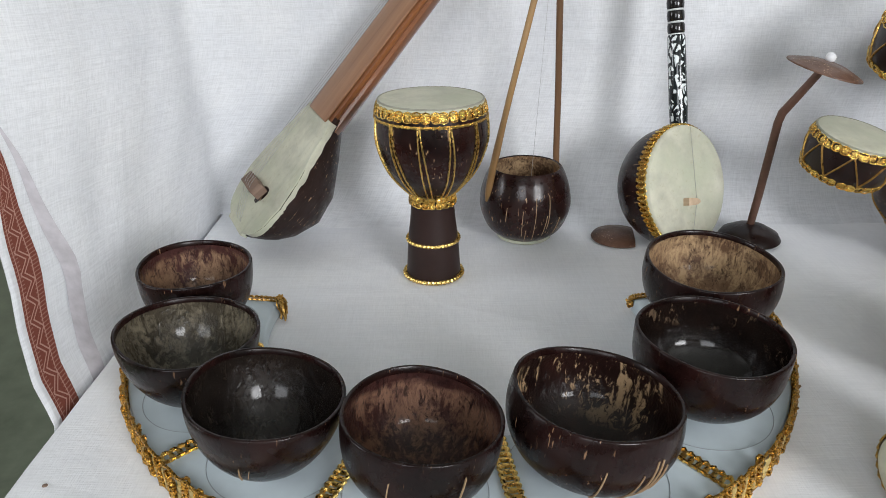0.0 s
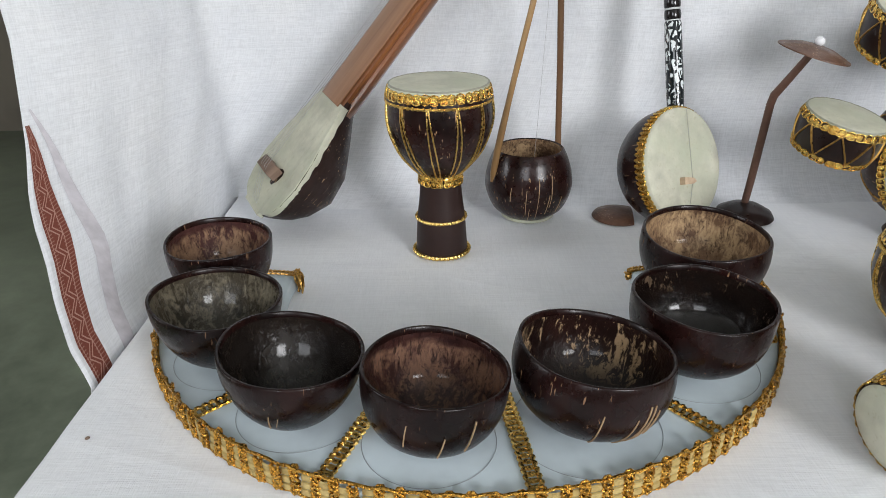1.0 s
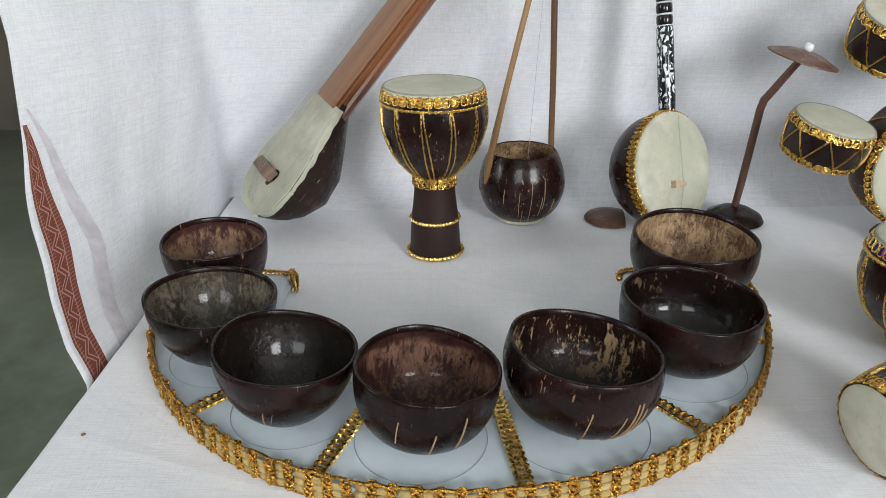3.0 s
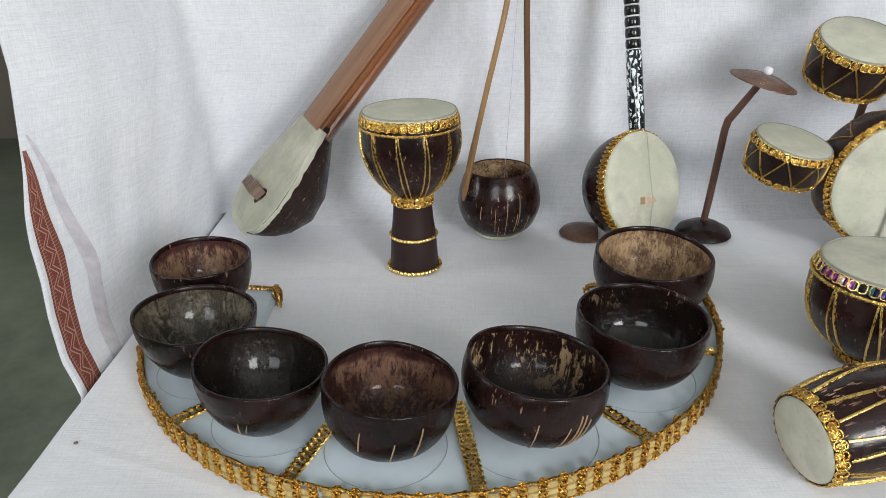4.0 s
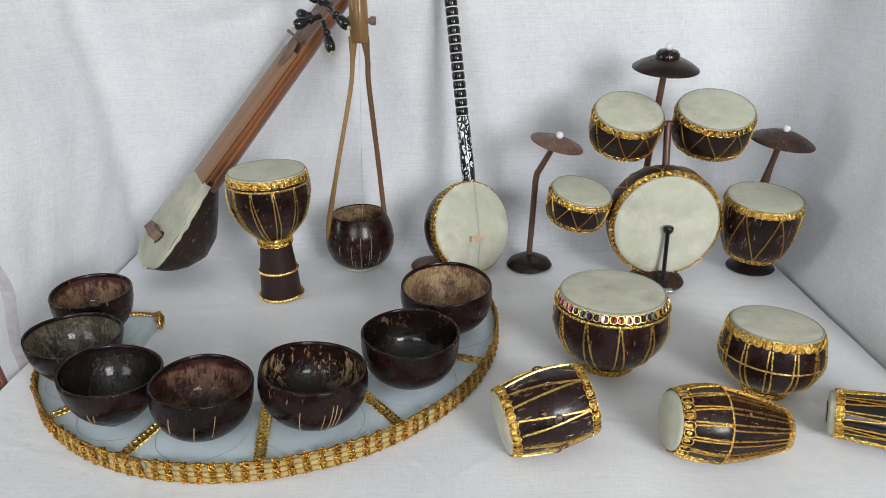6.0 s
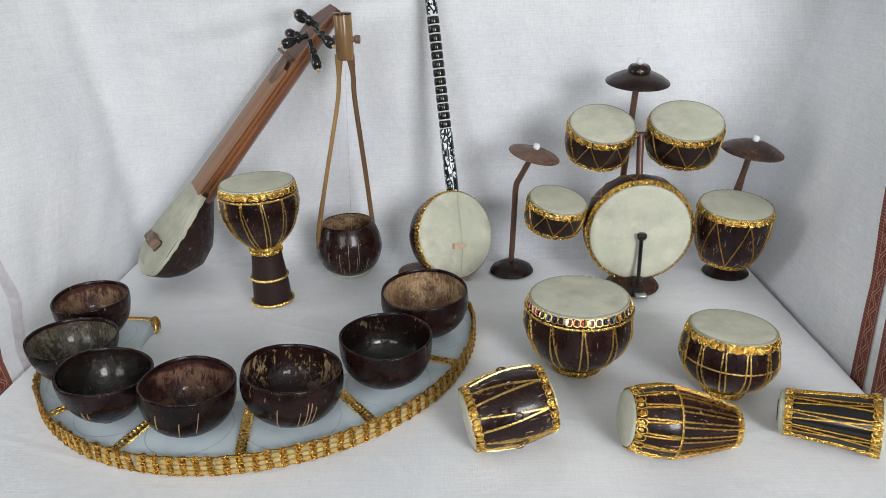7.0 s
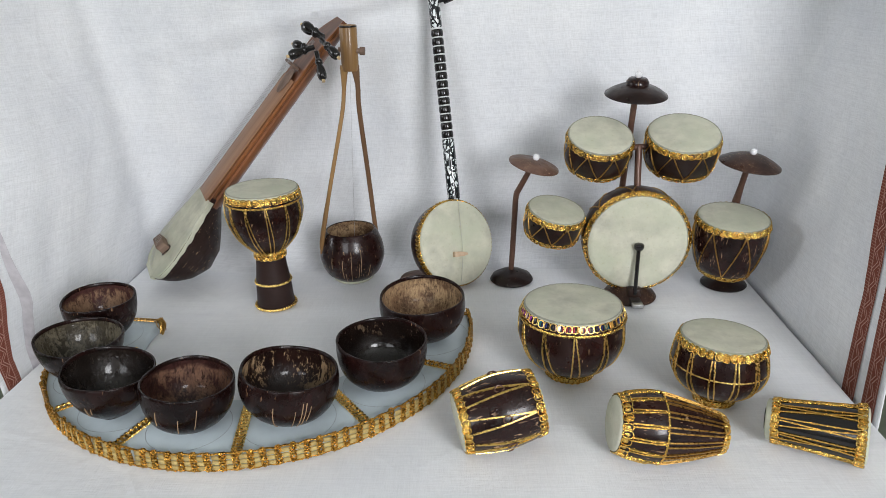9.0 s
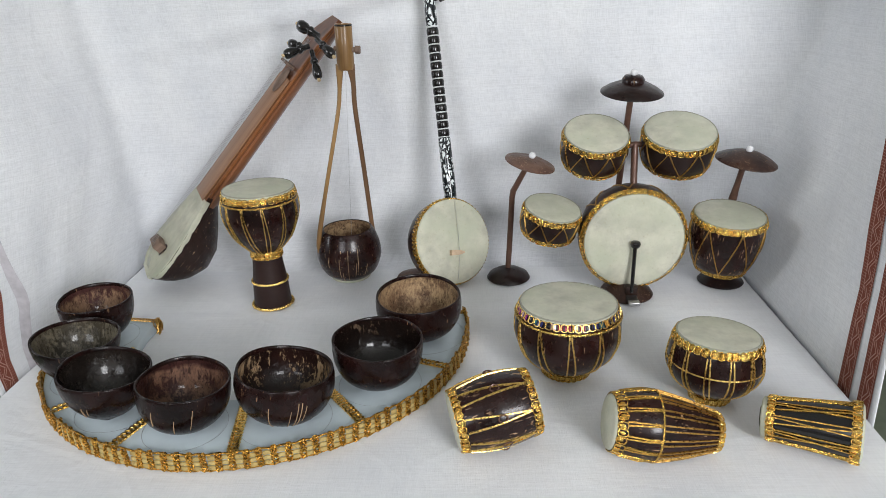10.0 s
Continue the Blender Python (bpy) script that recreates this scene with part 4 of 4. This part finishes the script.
def tom(m, R, h, label, n):
    prof = smooth([(R * 0.90, 0), (R * 0.985, h * 0.3), (R * 1.0, h * 0.6), (R * 0.97, h)], 20)
    return kit_drum("tom", m @ Matrix.Translation((0, 0, -h)), prof, R * 0.95, h + 0.003, [(R * 0.99, h - 0.004, int(R * 600), 0.0095, -0.35), (R * 0.925, 0.003, int(R * 560), 0.0080, 0.3)], n, 0.0019, h - 0.007, 0.006, label)


tom(basis((0.5496, 0.8110, 0.2815), (0.047, -0.453, 1)), 0.0551, 0.056, "tilted coconut tom with gold zigzag cords", 8)
tom(basis((0.6884, 0.8198, 0.2804), (-0.017, -0.394, 1)), 0.0608, 0.058, "tilted coconut tom with gold zigzag cords", 8)
tom(basis((0.4787, 0.7930, 0.1593), (0.174, -0.211, 1)), 0.0501, 0.047, "small tilted coconut tom with gold zigzag cords", 8)
fprof = smooth([(0.0430, 0.022), (0.0520, 0.036), (0.0585, 0.062), (0.0605, 0.092), (0.0590, 0.118)], 26)
ftom = kit_drum("floor_tom", basis((0.7755, 0.8165, 0.0200), (0.024, -0.134, 1)), fprof, 0.0575, 0.1225, [(0.0602, 0.1165, 38, 0.0110, -0.35), (0.0450, 0.0235, 34, 0.0080, 0.3)], 7, 0.0020, 0.112, 0.028, "coconut floor tom with rubbed sides on a round foot", NUT_FLECK)
part("floor_tom_foot", turned([(0, 0.0005), (0.039, 0.0005), (0.040, 0.002), (0.037, 0.006), (0.024, 0.012), (0.019, 0.020), (0.021, 0.032), (0.030, 0.046), (0, 0.046)], 44), NUT_PLAIN, kit, "dark polished round foot", m=KIT @ pose(0.788, 0.836, 0))

# bass drum: its axis runs back from the head
bm_pose = basis((0.6150, 0.8570, 0.1068), (-0.005, -1, -0.02), (1, 0, 0))
bprof = smooth([(0.045, -0.012), (0.068, 0.004), (0.085, 0.028), (0.0905, 0.052), (0.0895, 0.068), (0.0868, 0.080)], 30)
bass = kit_drum("bass_drum", bm_pose, bprof, 0.0835, 0.0835, [(0.0870, 0.0795, 66, 0.0095, -1.0)], 9, 0.0020, 0.070, 0.004, "coconut bass drum with a large pale head", CYMBAL_DARK)
part("bass_foot", turned([(0, 0.0005), (0.045, 0.0005), (0.046, 0.003), (0.042, 0.009), (0.03, 0.016), (0.02, 0.024), (0, 0.026)], 44), CYMBAL_DARK, kit, "worn brown shell foot", m=KIT @ pose(0.610, 0.7900, 0))
part("pedal", box((0.019, 0.040, 0.007), (0.6115, 0.7455, 0.0095), 0.002), BLACK_WORN, kit, "scuffed black pedal", m=KIT @ Matrix.Identity(4))
part("pedal_toe", box((0.019, 0.012, 0.0075), (0.6115, 0.7300, 0.0098), 0.002), STEEL, kit, "dented bright metal toe", m=KIT)
part("pedal_block", box((0.022, 0.016, 0.022), (0.6120, 0.7640, 0.017), 0.003), NUT_MATT, kit, m=KIT)
beater = part("beater_arm", tube(curve([(0.6120, 0.7560, 0.018), (0.6135, 0.7610, 0.06), (0.6150, 0.7655, 0.1000)], 8), [0.0030, 0.0032, 0.0034, 0.0034, 0.0034, 0.0034, 0.0034, 0.0034], 8), EBONY, kit, "black beater arm", m=KIT)
part("beater", turned(smooth([(0, -0.006), (0.006, -0.0055), (0.0085, 0), (0.007, 0.005), (0, 0.0065)], 14), 20), EBONY, beater, m=pose(0.6154, 0.7658, 0.1019))
part("upright_pipe", tube([(0.6160, 0.8120, 0.185), (0.6165, 0.8200, 0.222), (0.6170, 0.8266, 0.2600)], 0.0058, 12), COPPER, kit, "brown copper pipe", m=KIT)
part("cross_pipe", tube([(0.5900, 0.8300, 0.2540), (0.6170, 0.8266, 0.2590), (0.6380, 0.8300, 0.2570)], 0.0050, 12), COPPER, kit, "brown copper pipe", m=KIT)
part("tom_pipe", tube([(0.5080, 0.7980, 0.130), (0.5450, 0.8250, 0.112)], 0.0042, 10), COPPER, kit, m=KIT)
part("tom_pipe", tube([(0.690, 0.825, 0.090), (0.728, 0.824, 0.086)], 0.0042, 10), COPPER, kit, m=KIT)


def cymbal(parent, m, R, dome, mat, label, knob=0.0):
    prof = [(R, 0), (R * 0.99, 0.0016), (R * 0.8, dome * 0.42), (R * 0.5, dome * 0.80), (R * 0.2, dome * 0.98), (0, dome)]
    under = [(0, dome - 0.003), (R * 0.5, dome * 0.80 - 0.003), (R * 0.8, dome * 0.42 - 0.0025), (R, 0)]
    ob = part("cymbal", turned(under + prof[1:], 48), mat, parent, label, m=m)
    if knob:
        part("knob", turned([(knob, dome - 0.003), (knob, dome + 0.003), (knob * 0.8, dome + 0.008), (0, dome + 0.0105)], 28), NUT, ob)
        dome += 0.010
    part("pearl", turned(smooth([(0, -0.001), (0.0045, 0.001), (0.0062, 0.005), (0.0045, 0.0095), (0, 0.011)], 14), 22), PEARL, ob, "white pearl bead", m=pose(0, 0, dome - 0.001))
    return ob


part("cymbal_pole", tube(curve([(0.6035, 0.8800, 0.150), (0.6065, 0.8660, 0.240), (0.6115, 0.8500, 0.3500)], 12), [0.0055] * 5 + [0.0062, 0.0078, 0.0062] + [0.0052] * 4, 12), COPPER, kit, "dark copper pole", m=KIT)
cymbal(kit, KIT @ basis((0.6115, 0.8500, 0.3410), (0.03, -0.14, 1)), 0.0520, 0.0200, NUT_PLAIN, "domed coconut shell cymbal", 0.0185)
part("cymbal_pole", tube(curve([(0.799, 0.884, 0.060), (0.8020, 0.8640, 0.140), (0.8075, 0.8370, 0.2300)], 12), [0.0055] * 5 + [0.006, 0.0072, 0.006] + [0.0052] * 4, 12), COPPER, kit, "dark copper pole", m=KIT)
part("pole_clamp", tube([(0.799, 0.882, 0.075), (0.789, 0.852, 0.075)], 0.004, 8), COPPER, kit, m=KIT)
part("pole_clamp", tube([(0.6035, 0.880, 0.160), (0.611, 0.858, 0.165)], 0.004, 8), COPPER, kit, m=KIT)
cymbal(kit, KIT @ basis((0.8070, 0.8350, 0.2225), (0.12, -0.10, 1)), 0.0510, 0.0180, CYMBAL_DARK, "worn coconut shell cymbal")

stand = thing("cymbal_stand", pose(0.4070, 0.8660, 0), "bent copper cymbal stand on a dark round shell foot", "cymbal stand")
ST = Matrix.Translation((-0.4070, -0.8660, 0))
part("foot", turned([(0, 0.0005), (0.039, 0.0005), (0.040, 0.002), (0.036, 0.009), (0.022, 0.017), (0.009, 0.0215), (0, 0.022)], 44), NUT_PLAIN, stand, "dark polished shell dome")
part("pole", tube([(0.4060, 0.8660, 0.018), (0.4085, 0.8630, 0.06), (0.4130, 0.8570, 0.160), (0.4150, 0.8550, 0.1730), (0.4200, 0.8500, 0.184), (0.4390, 0.8320, 0.2270)], [0.0050, 0.0052, 0.0052, 0.0054, 0.0052, 0.0046], 12), COPPER, stand, m=ST)
cymbal(stand, ST @ basis((0.4420, 0.8300, 0.2290), (0.26, -0.10, 1)), 0.0440, 0.0110, CYMBAL_PALE, "worn brown shell cymbal")

# ---- one-string lute with forked bamboo neck ----
ek = thing("forked_lute", pose(0.1065, 0.8850, 0), "coconut one-string lute with a forked bamboo neck", "string instrument")
EK = Matrix.Translation((-0.1065, -0.8850, 0))
pot = smooth([(0.034, 0.004), (0.050, 0.018), (0.0600, 0.044), (0.0590, 0.066), (0.0535, 0.085), (0.0475, 0.0980)], 32)
t = 0.004
inner = [(r - t, max(z, 0.010)) for r, z in pot[::-1] if z > 0.012]
part("pot", turned([(0, 0.004)] + pot + [(pot[-1][0] - 0.002, 0.0998), (pot[-1][0] - t, 0.0985)], 60), NUT, ek, "polished coconut pot with pale streaks")
part("pot_lining", turned([(pot[-1][0] - t, 0.0985)] + inner + [(0, 0.010)], 60), INSIDES[6], ek, "raw tan inside")
part("base_ring", turned([(0, 0.0005), (0.035, 0.0005), (0.0372, 0.0022), (0.0365, 0.0055), (0, 0.0055)], 44), HIDE, ek, "greyish skin at the base")
for a, z0, z1 in ((-100, 0.020, 0.058), (-84, 0.012, 0.074), (-70, 0.02, 0.05), (-66, 0.03, 0.076), (-120, 0.04, 0.06), (-96, 0.008, 0.03), (-50, 0.02, 0.044)):
    part("groove", strap(pot, radians(a), z0, radians(a + 2), z1, 0.0008, 0.0003, 0.0004), GROOVE, ek, "pale scratched groove")
part("fork", tube(curve([(0.0560, 0.8590, 0.060), (0.0580, 0.8570, 0.090), (0.0800, 0.8690, 0.190), (0.1085, 0.8800, 0.310), (0.1150, 0.8840, 0.352), (0.1190, 0.8850, 0.397)], 18), [0.0048] * 6 + [0.0040] * 9 + [0.0052, 0.0068, 0.0078], 10, 0.75, (1, -0.5, 0)), BAMBOO, ek, "pale bamboo fork", m=EK)
part("fork", tube(curve([(0.1520, 0.9100, 0.070), (0.1490, 0.9100, 0.105), (0.1450, 0.9000, 0.200), (0.1390, 0.8890, 0.320), (0.1400, 0.8860, 0.360), (0.1375, 0.8855, 0.397)], 18), [0.0044] * 15 + [0.0054, 0.0068, 0.0078], 10, 0.75, (1, 0.3, 0)), BAMBOO_DARK, ek, "brown bamboo fork", m=EK)
part("bamboo_head", turned([(0.0125, 0.388), (0.0138, 0.391), (0.0148, 0.402), (0.0148, 0.462), (0.0140, 0.464), (0.0105, 0.4642), (0.0100, 0.455), (0, 0.450)], 36), BAMBOO, ek, "scorched bamboo tube with a hollow top", m=EK @ basis((0.1230, 0.8850, 0.0), (0.0165, 0, 1)))
part("scorched_rim", torus(0.0132, 0.4615, 0.0022, 36, 8), EBONY, ek, m=EK @ basis((0.1230, 0.8850, 0.0), (0.0165, 0, 1)))
part("tuning_peg", tube([(0.112, 0.884, 0.424), (0.148, 0.882, 0.421), (0.149, 0.882, 0.421), (0.157, 0.882, 0.4205)], [0.0045, 0.0045, 0.0068, 0.0068], 14), GREY_WOOD, ek, "brown wooden peg", m=EK)
part("string", tube([(0.110, 0.884, 0.012), (0.130, 0.884, 0.415)], 0.00035, 4), STEEL, ek, m=EK)

# ---- long-necked lute with a painted neck ----
banjo = thing("painted_neck_lute", pose(0.3045, 0.8650, 0), "coconut lute with skin face and a black and white lacquered neck", "string instrument")
BJ = Matrix.Translation((-0.3045, -0.8650, 0))
face = Vector((math.sin(radians(37)) * math.cos(radians(19)), -math.cos(radians(37)) * math.cos(radians(19)), math.sin(radians(19))))
fc = Vector((0.3080, 0.8450, 0.0830))
fm = BJ @ basis(fc, face, (1, 0, 0))
bp = smooth([(0.020, -0.082), (0.052, -0.070), (0.0725, -0.044), (0.0775, -0.018), (0.0740, 0.0)], 26)
body = part("body", turned([(0, -0.083)] + bp + [(0, 0.0)], 60), NUT, banjo, "polished coconut half shell", m=fm)
part("skin_face", turned([(0, 0.0020), (0.05, 0.0018), (0.0745, 0.0011), (0.0768, -0.0004), (0.0774, -0.004)], 60), SKIN, banjo, "pale stretched skin", m=fm)
gimp = bmesh.new()
pts = []
LOOPS = 66
for i in range(LOOPS * 10 + 1):
    a, ph = 2 * math.pi * i / (LOOPS * 10), 2 * math.pi * i / 10
    b, r = a + 0.046 * math.sin(ph + 0.6), 0.0778 + 0.0010 * math.sin(ph)
    pts.append((r * math.cos(b), r * math.sin(b), -0.0100 + 0.0064 * math.cos(ph)))
sweep(gimp, pts, 0.0018, 5, 1.0, (0, 0, 1), False)
part("gimp_band", turned([(0.0750, -0.0165), (0.0776, -0.0145), (0.0776, -0.0050), (0.0752, -0.0030)], 72), GOLD_DULL, banjo, m=fm)
part("gimp_trim", gimp, GOLD, banjo, "scrolled gold gimp edging", m=fm)
part("bridge", tube([(-0.012, -0.021, 0.006), (-0.010, -0.021, 0.0062), (0.008, -0.020, 0.0050), (0.020, -0.0195, 0.0032)], [0.0066, 0.0068, 0.0056, 0.0016], 4), PALE_WOOD, banjo, "pale wooden bridge", m=fm)
part("string", tube([(0.006, -0.070, 0.002), (0.006, -0.021, 0.009), (0.0, 0.074, 0.004)], 0.0003, 4), STEEL, banjo, m=fm)
n0, n1 = Vector((0.3020, 0.8930, 0.152)), Vector((0.2765, 0.9600, 0.446))
nd = (n1 - n0).normalized()
nm = BJ @ basis(n0, nd, (1, 0, 0))
part("lower_neck", turned([(0.0112, -0.01), (0.0112, 0.0), (0.0118, 0.02), (0.0112, 0.106), (0.0100, 0.110), (0, 0.110)], 32), LACQUER, banjo, "black lacquer painted with white leaves", m=nm)
part("neck_core", turned([(0.0088, 0.105), (0.0084, 0.310)], 24), WHITE_RING, banjo, m=nm)
step = 0.0149
bead = None
for i in range(13):
    z = 0.1112 + step * i
    k = 1 - 0.008 * i
    if bead is None:
        bead = turned([(0.0085, 0), (0.0100, 0.0004), (0.0107, 0.003), (0.0108, 0.0064), (0.0107, 0.0098), (0.0100, 0.0124), (0.0085, 0.0128)], 28)
        bead = part("neck_bead", bead, EBONY, banjo, "black lacquered bead", m=nm @ pose(0, 0, z)).data
    else:
        part("neck_bead", bead, EBONY, banjo, "black lacquered bead", m=nm @ pose(0, 0, z))
    part("white_ring", torus(0.0094, z + 0.01385, 0.0011, 28, 6), WHITE_RING, banjo, m=nm)
part("upper_neck", turned([(0.0085, 0.306), (0.0100, 0.308), (0.0104, 0.33), (0.0104, 0.40), (0.0090, 0.415), (0, 0.418)], 32), LACQUER, banjo, "black lacquer painted with white leaves", m=nm)
part("tuning_peg", tube([(0.0, 0, 0.350), (0.016, -0.004, 0.352), (0.018, -0.004, 0.352), (0.034, -0.006, 0.354)], [0.004, 0.004, 0.008, 0.006], 12), EBONY, banjo, "black peg", m=nm)


def half_disc():
    """A domed disc of shell with one straight broken side."""
    bm = turned([(0, 0.0005), (0.0300, 0.0005), (0.0320, 0.0020), (0.0300, 0.0055), (0.016, 0.0095), (0, 0.011)], 40)
    bmesh.ops.bisect_plane(bm, geom=bm.verts[:] + bm.edges[:] + bm.faces[:], plane_co=(0.017, 0, 0), plane_no=(1, -0.15, 0), clear_outer=True)
    bmesh.ops.holes_fill(bm, edges=bm.edges[:])
    return bm


tagged(part("shell_foot", half_disc(), CYMBAL_PALE, m=pose(0.2330, 0.8700, 0.0) @ Matrix.Diagonal((1.15, 1.15, 1, 1))), "broken half disc of brown shell lying beside the lute", "shell piece")

# ---- hide-faced lute leaning on the hanging ----
tan = thing("hide_faced_lute", pose(-0.225, 0.850, 0), "red wood lute with a hide face leaning on the cloth", "string instrument")
TN = Matrix.Translation((0.225, -0.850, 0))
ax = Vector((0.6326, 0.198, 0.7494)).normalized()
nn = Vector((-0.52, -0.62, 0.60))
nn = (nn - ax * nn.dot(ax)).normalized()
nn = (nn * math.cos(radians(9)) + nn.cross(ax) * math.sin(radians(9))).normalized()
sd = nn.cross(ax)  # across the face
O = Vector((-0.262, 0.828, 0.034)) + sd * 0.019
FRAME_T = Matrix((sd, nn, ax)).transposed().to_4x4()
FRAME_T.translation = O
TM = TN @ FRAME_T
US = [0.0, 0.012, 0.03, 0.06, 0.10, 0.14, 0.175, 0.19]
WS = [0.030, 0.046, 0.055, 0.0600, 0.0555, 0.0445, 0.0355, 0.0335]
DS = [0.030, 0.056, 0.076, 0.0920, 0.0860, 0.0620, 0.0380, 0.0320]


def gourd():
    bm, rows = bmesh.new(), []
    for u in np.linspace(0.0, 0.19, 26):
        w, d = float(np.interp(u, US, WS)), float(np.interp(u, US, DS))
        rows.append([bm.verts.new((w * math.cos(b), -d * math.sin(b), u)) for b in (math.pi * k / 20 for k in range(21))])
    for lo, hi in zip(rows, rows[1:]):
        for k in range(20):
            bm.faces.new((lo[k], lo[k + 1], hi[k + 1], hi[k]))
        bm.faces.new((lo[20], lo[0], hi[0], hi[20]))
    bm.faces.new(rows[0])
    bm.faces.new(rows[-1][::-1])
    bmesh.ops.bevel(bm, geom=[e for e in bm.edges if all(abs(v.co.z) < 1e-5 for v in e.verts)], offset=0.004, segments=3, affect="EDGES")
    return bm


part("gourd", gourd(), NUT_MATT, tan, "dark coconut body", m=TM)


def hide_face():
    """Stretched hide: a shallow sheet that laps over the edge of the gourd, uneven at its border."""
    bm, rows = bmesh.new(), []
    for i, u in enumerate(np.linspace(-0.004, 0.182, 40)):
        w = float(np.interp(u, US, WS)) + 0.0012
        if u < 0.004:
            w *= 0.85
        row = []
        for j in range(25):
            f = -1 + 2 * j / 24
            lap = max(0, abs(f) - 0.86) / 0.14
            edge = 0.010 + 0.003 * noise.noise(Vector((u * 80, f * 2, 1)))
            x = w * min(1, abs(f) / 0.86) * (1 if f >= 0 else -1)
            dent = -0.0016 * math.exp(-((u - 0.05) / 0.04) ** 2 - (f / 0.5) ** 2) + 0.0007 * noise.noise(Vector((u * 60, f * 3, 4)))
            row.append(bm.verts.new((x * (1 - 0.03 * lap), 0.0016 + dent - lap * edge, u)))
        rows.append(row)
    for lo, hi in zip(rows, rows[1:]):
        for j in range(24):
            bm.faces.new((lo[j], lo[j + 1], hi[j + 1], hi[j]))
    return bm


part("hide_face", hide_face(), HIDE, tan, "greyish stretched goat hide", m=TM)
part("bridge", box((0.036, 0.018, 0.017), (0, 0.0105, 0), 0.001), GREY_WOOD, tan, "grey-brown wooden bridge", m=TM @ pose(0.006, 0.0, 0.052, 14, 0, 0))


def neck():
    """A long neck: flat front, hollowed flanks and a rounded back, tapering to a cut top."""
    bm, rows = bmesh.new(), []
    for u in np.linspace(0.165, 0.585, 30):
        f = (u - 0.165) / 0.42
        w, d = 0.0335 - 0.0045 * f, 0.034 - 0.006 * f
        cut = max(0.0, (u - 0.54) / 0.045)
        w *= 1 - 0.45 * cut ** 1.5
        sec = [(-w, 0), (w, 0), (w * 1.0, -d * 0.16), (w * 0.90, -d * 0.24), (w * 1.02, -d * 0.36), (w * 0.92, -d * 0.62), (w * 0.6, -d * 0.9), (0, -d), (-w * 0.6, -d * 0.9), (-w * 0.92, -d * 0.62), (-w * 1.02, -d * 0.36), (-w * 0.90, -d * 0.24), (-w * 1.0, -d * 0.16)]
        rows.append([bm.verts.new((x, y * (1 - 0.3 * cut) - 0.010 * cut + 0.0005, u)) for x, y in sec])
    for lo, hi in zip(rows, rows[1:]):
        for k in range(13):
            l = (k + 1) % 13
            bm.faces.new((lo[k], lo[l], hi[l], hi[k]))
    bm.faces.new(rows[0])
    bm.faces.new(rows[-1][::-1])
    return bm


part("neck", neck(), ROSE, tan, "polished red wood neck", m=TM)
part("fingerboard", box((0.054, 0.003, 0.27), (0.001, 0.0022, 0.312), 0.001), ROSE_PALE, tan, "paler wooden fingerboard", m=TM)
part("leaf_plate", turned(smooth([(0, 0.0), (0.010, 0.0004), (0.0145, 0.001), (0.0148, 0.002), (0.010, 0.003), (0, 0.0036)], 12), 22), GREY_WOOD, tan, "brown leaf-shaped plate", m=TM @ pose(0, 0.0035, 0.438, -90, 0, 0) @ Matrix.Diagonal((1, 1.7, 1, 1)))
part("nut", box((0.034, 0.018, 0.005), (0.006, 0.0095, 0.468), 0.0010), GREY_WOOD, tan, m=TM)
for k in (-1.5, -0.5, 0.5, 1.5):
    part("string", tube([(k * 0.006, 0.003, 0.006), (0.004 + k * 0.006, 0.0215, 0.056), (0.006 + k * 0.004, 0.0190, 0.468), (0.004 + k * 0.004, 0.004, 0.525)], 0.00032, 4), STEEL, tan, m=TM)


def peg(start, end, fat, label="black turned peg with a pale tip"):
    """A tuning peg: shank, collar, paddle and tip along a line."""
    a, b = Vector(start), Vector(end)
    d = b - a
    f = [0, 0.18, 0.30, 0.34, 0.42, 0.46, 0.62, 0.82, 0.95, 1.0]
    r = [0.55, 0.55, 0.62, 0.85, 0.85, 0.6, 0.95, 1.05, 0.85, 0.4]
    ob = part("peg", tube([a + d * x for x in f], [fat * x for x in r], 12, 0.8), EBONY, tan, label, m=TN)
    part("peg_tip", tube([b - d * 0.02, b + d.normalized() * 0.004], 0.0028, 10), BRASS, ob)


peg((0.0720, 0.875, 0.4300), (0.0340, 0.850, 0.4190), 0.0085)
peg((0.0880, 0.882, 0.4450), (0.0500, 0.905, 0.4640), 0.0105)
peg((0.0860, 0.872, 0.4420), (0.1180, 0.842, 0.4160), 0.0090)
peg((0.0760, 0.872, 0.4220), (0.0900, 0.842, 0.3800), 0.0095)
peg((0.0640, 0.880, 0.4270), (0.0310, 0.905, 0.4330), 0.0085)
# thin black disc on the neck paints the hole's dark inside
part("peg_hole", turned([(0, 0), (0.0042, 0), (0.0042, 0.0008), (0, 0.0008)], 18), EBONY, tan, m=TM @ basis((-0.0290, -0.010, 0.470), (-1, 0, 0)))

tagged(part("lint_speck", turned(smooth([(0, 0), (0.0022, 0.0003), (0.0014, 0.0012), (0, 0.0014)], 8), 8), GREY_WOOD, m=pose(-0.3080, 0.4130, -0.0010)), "tiny grey speck of dirt on the tablecloth", "speck")
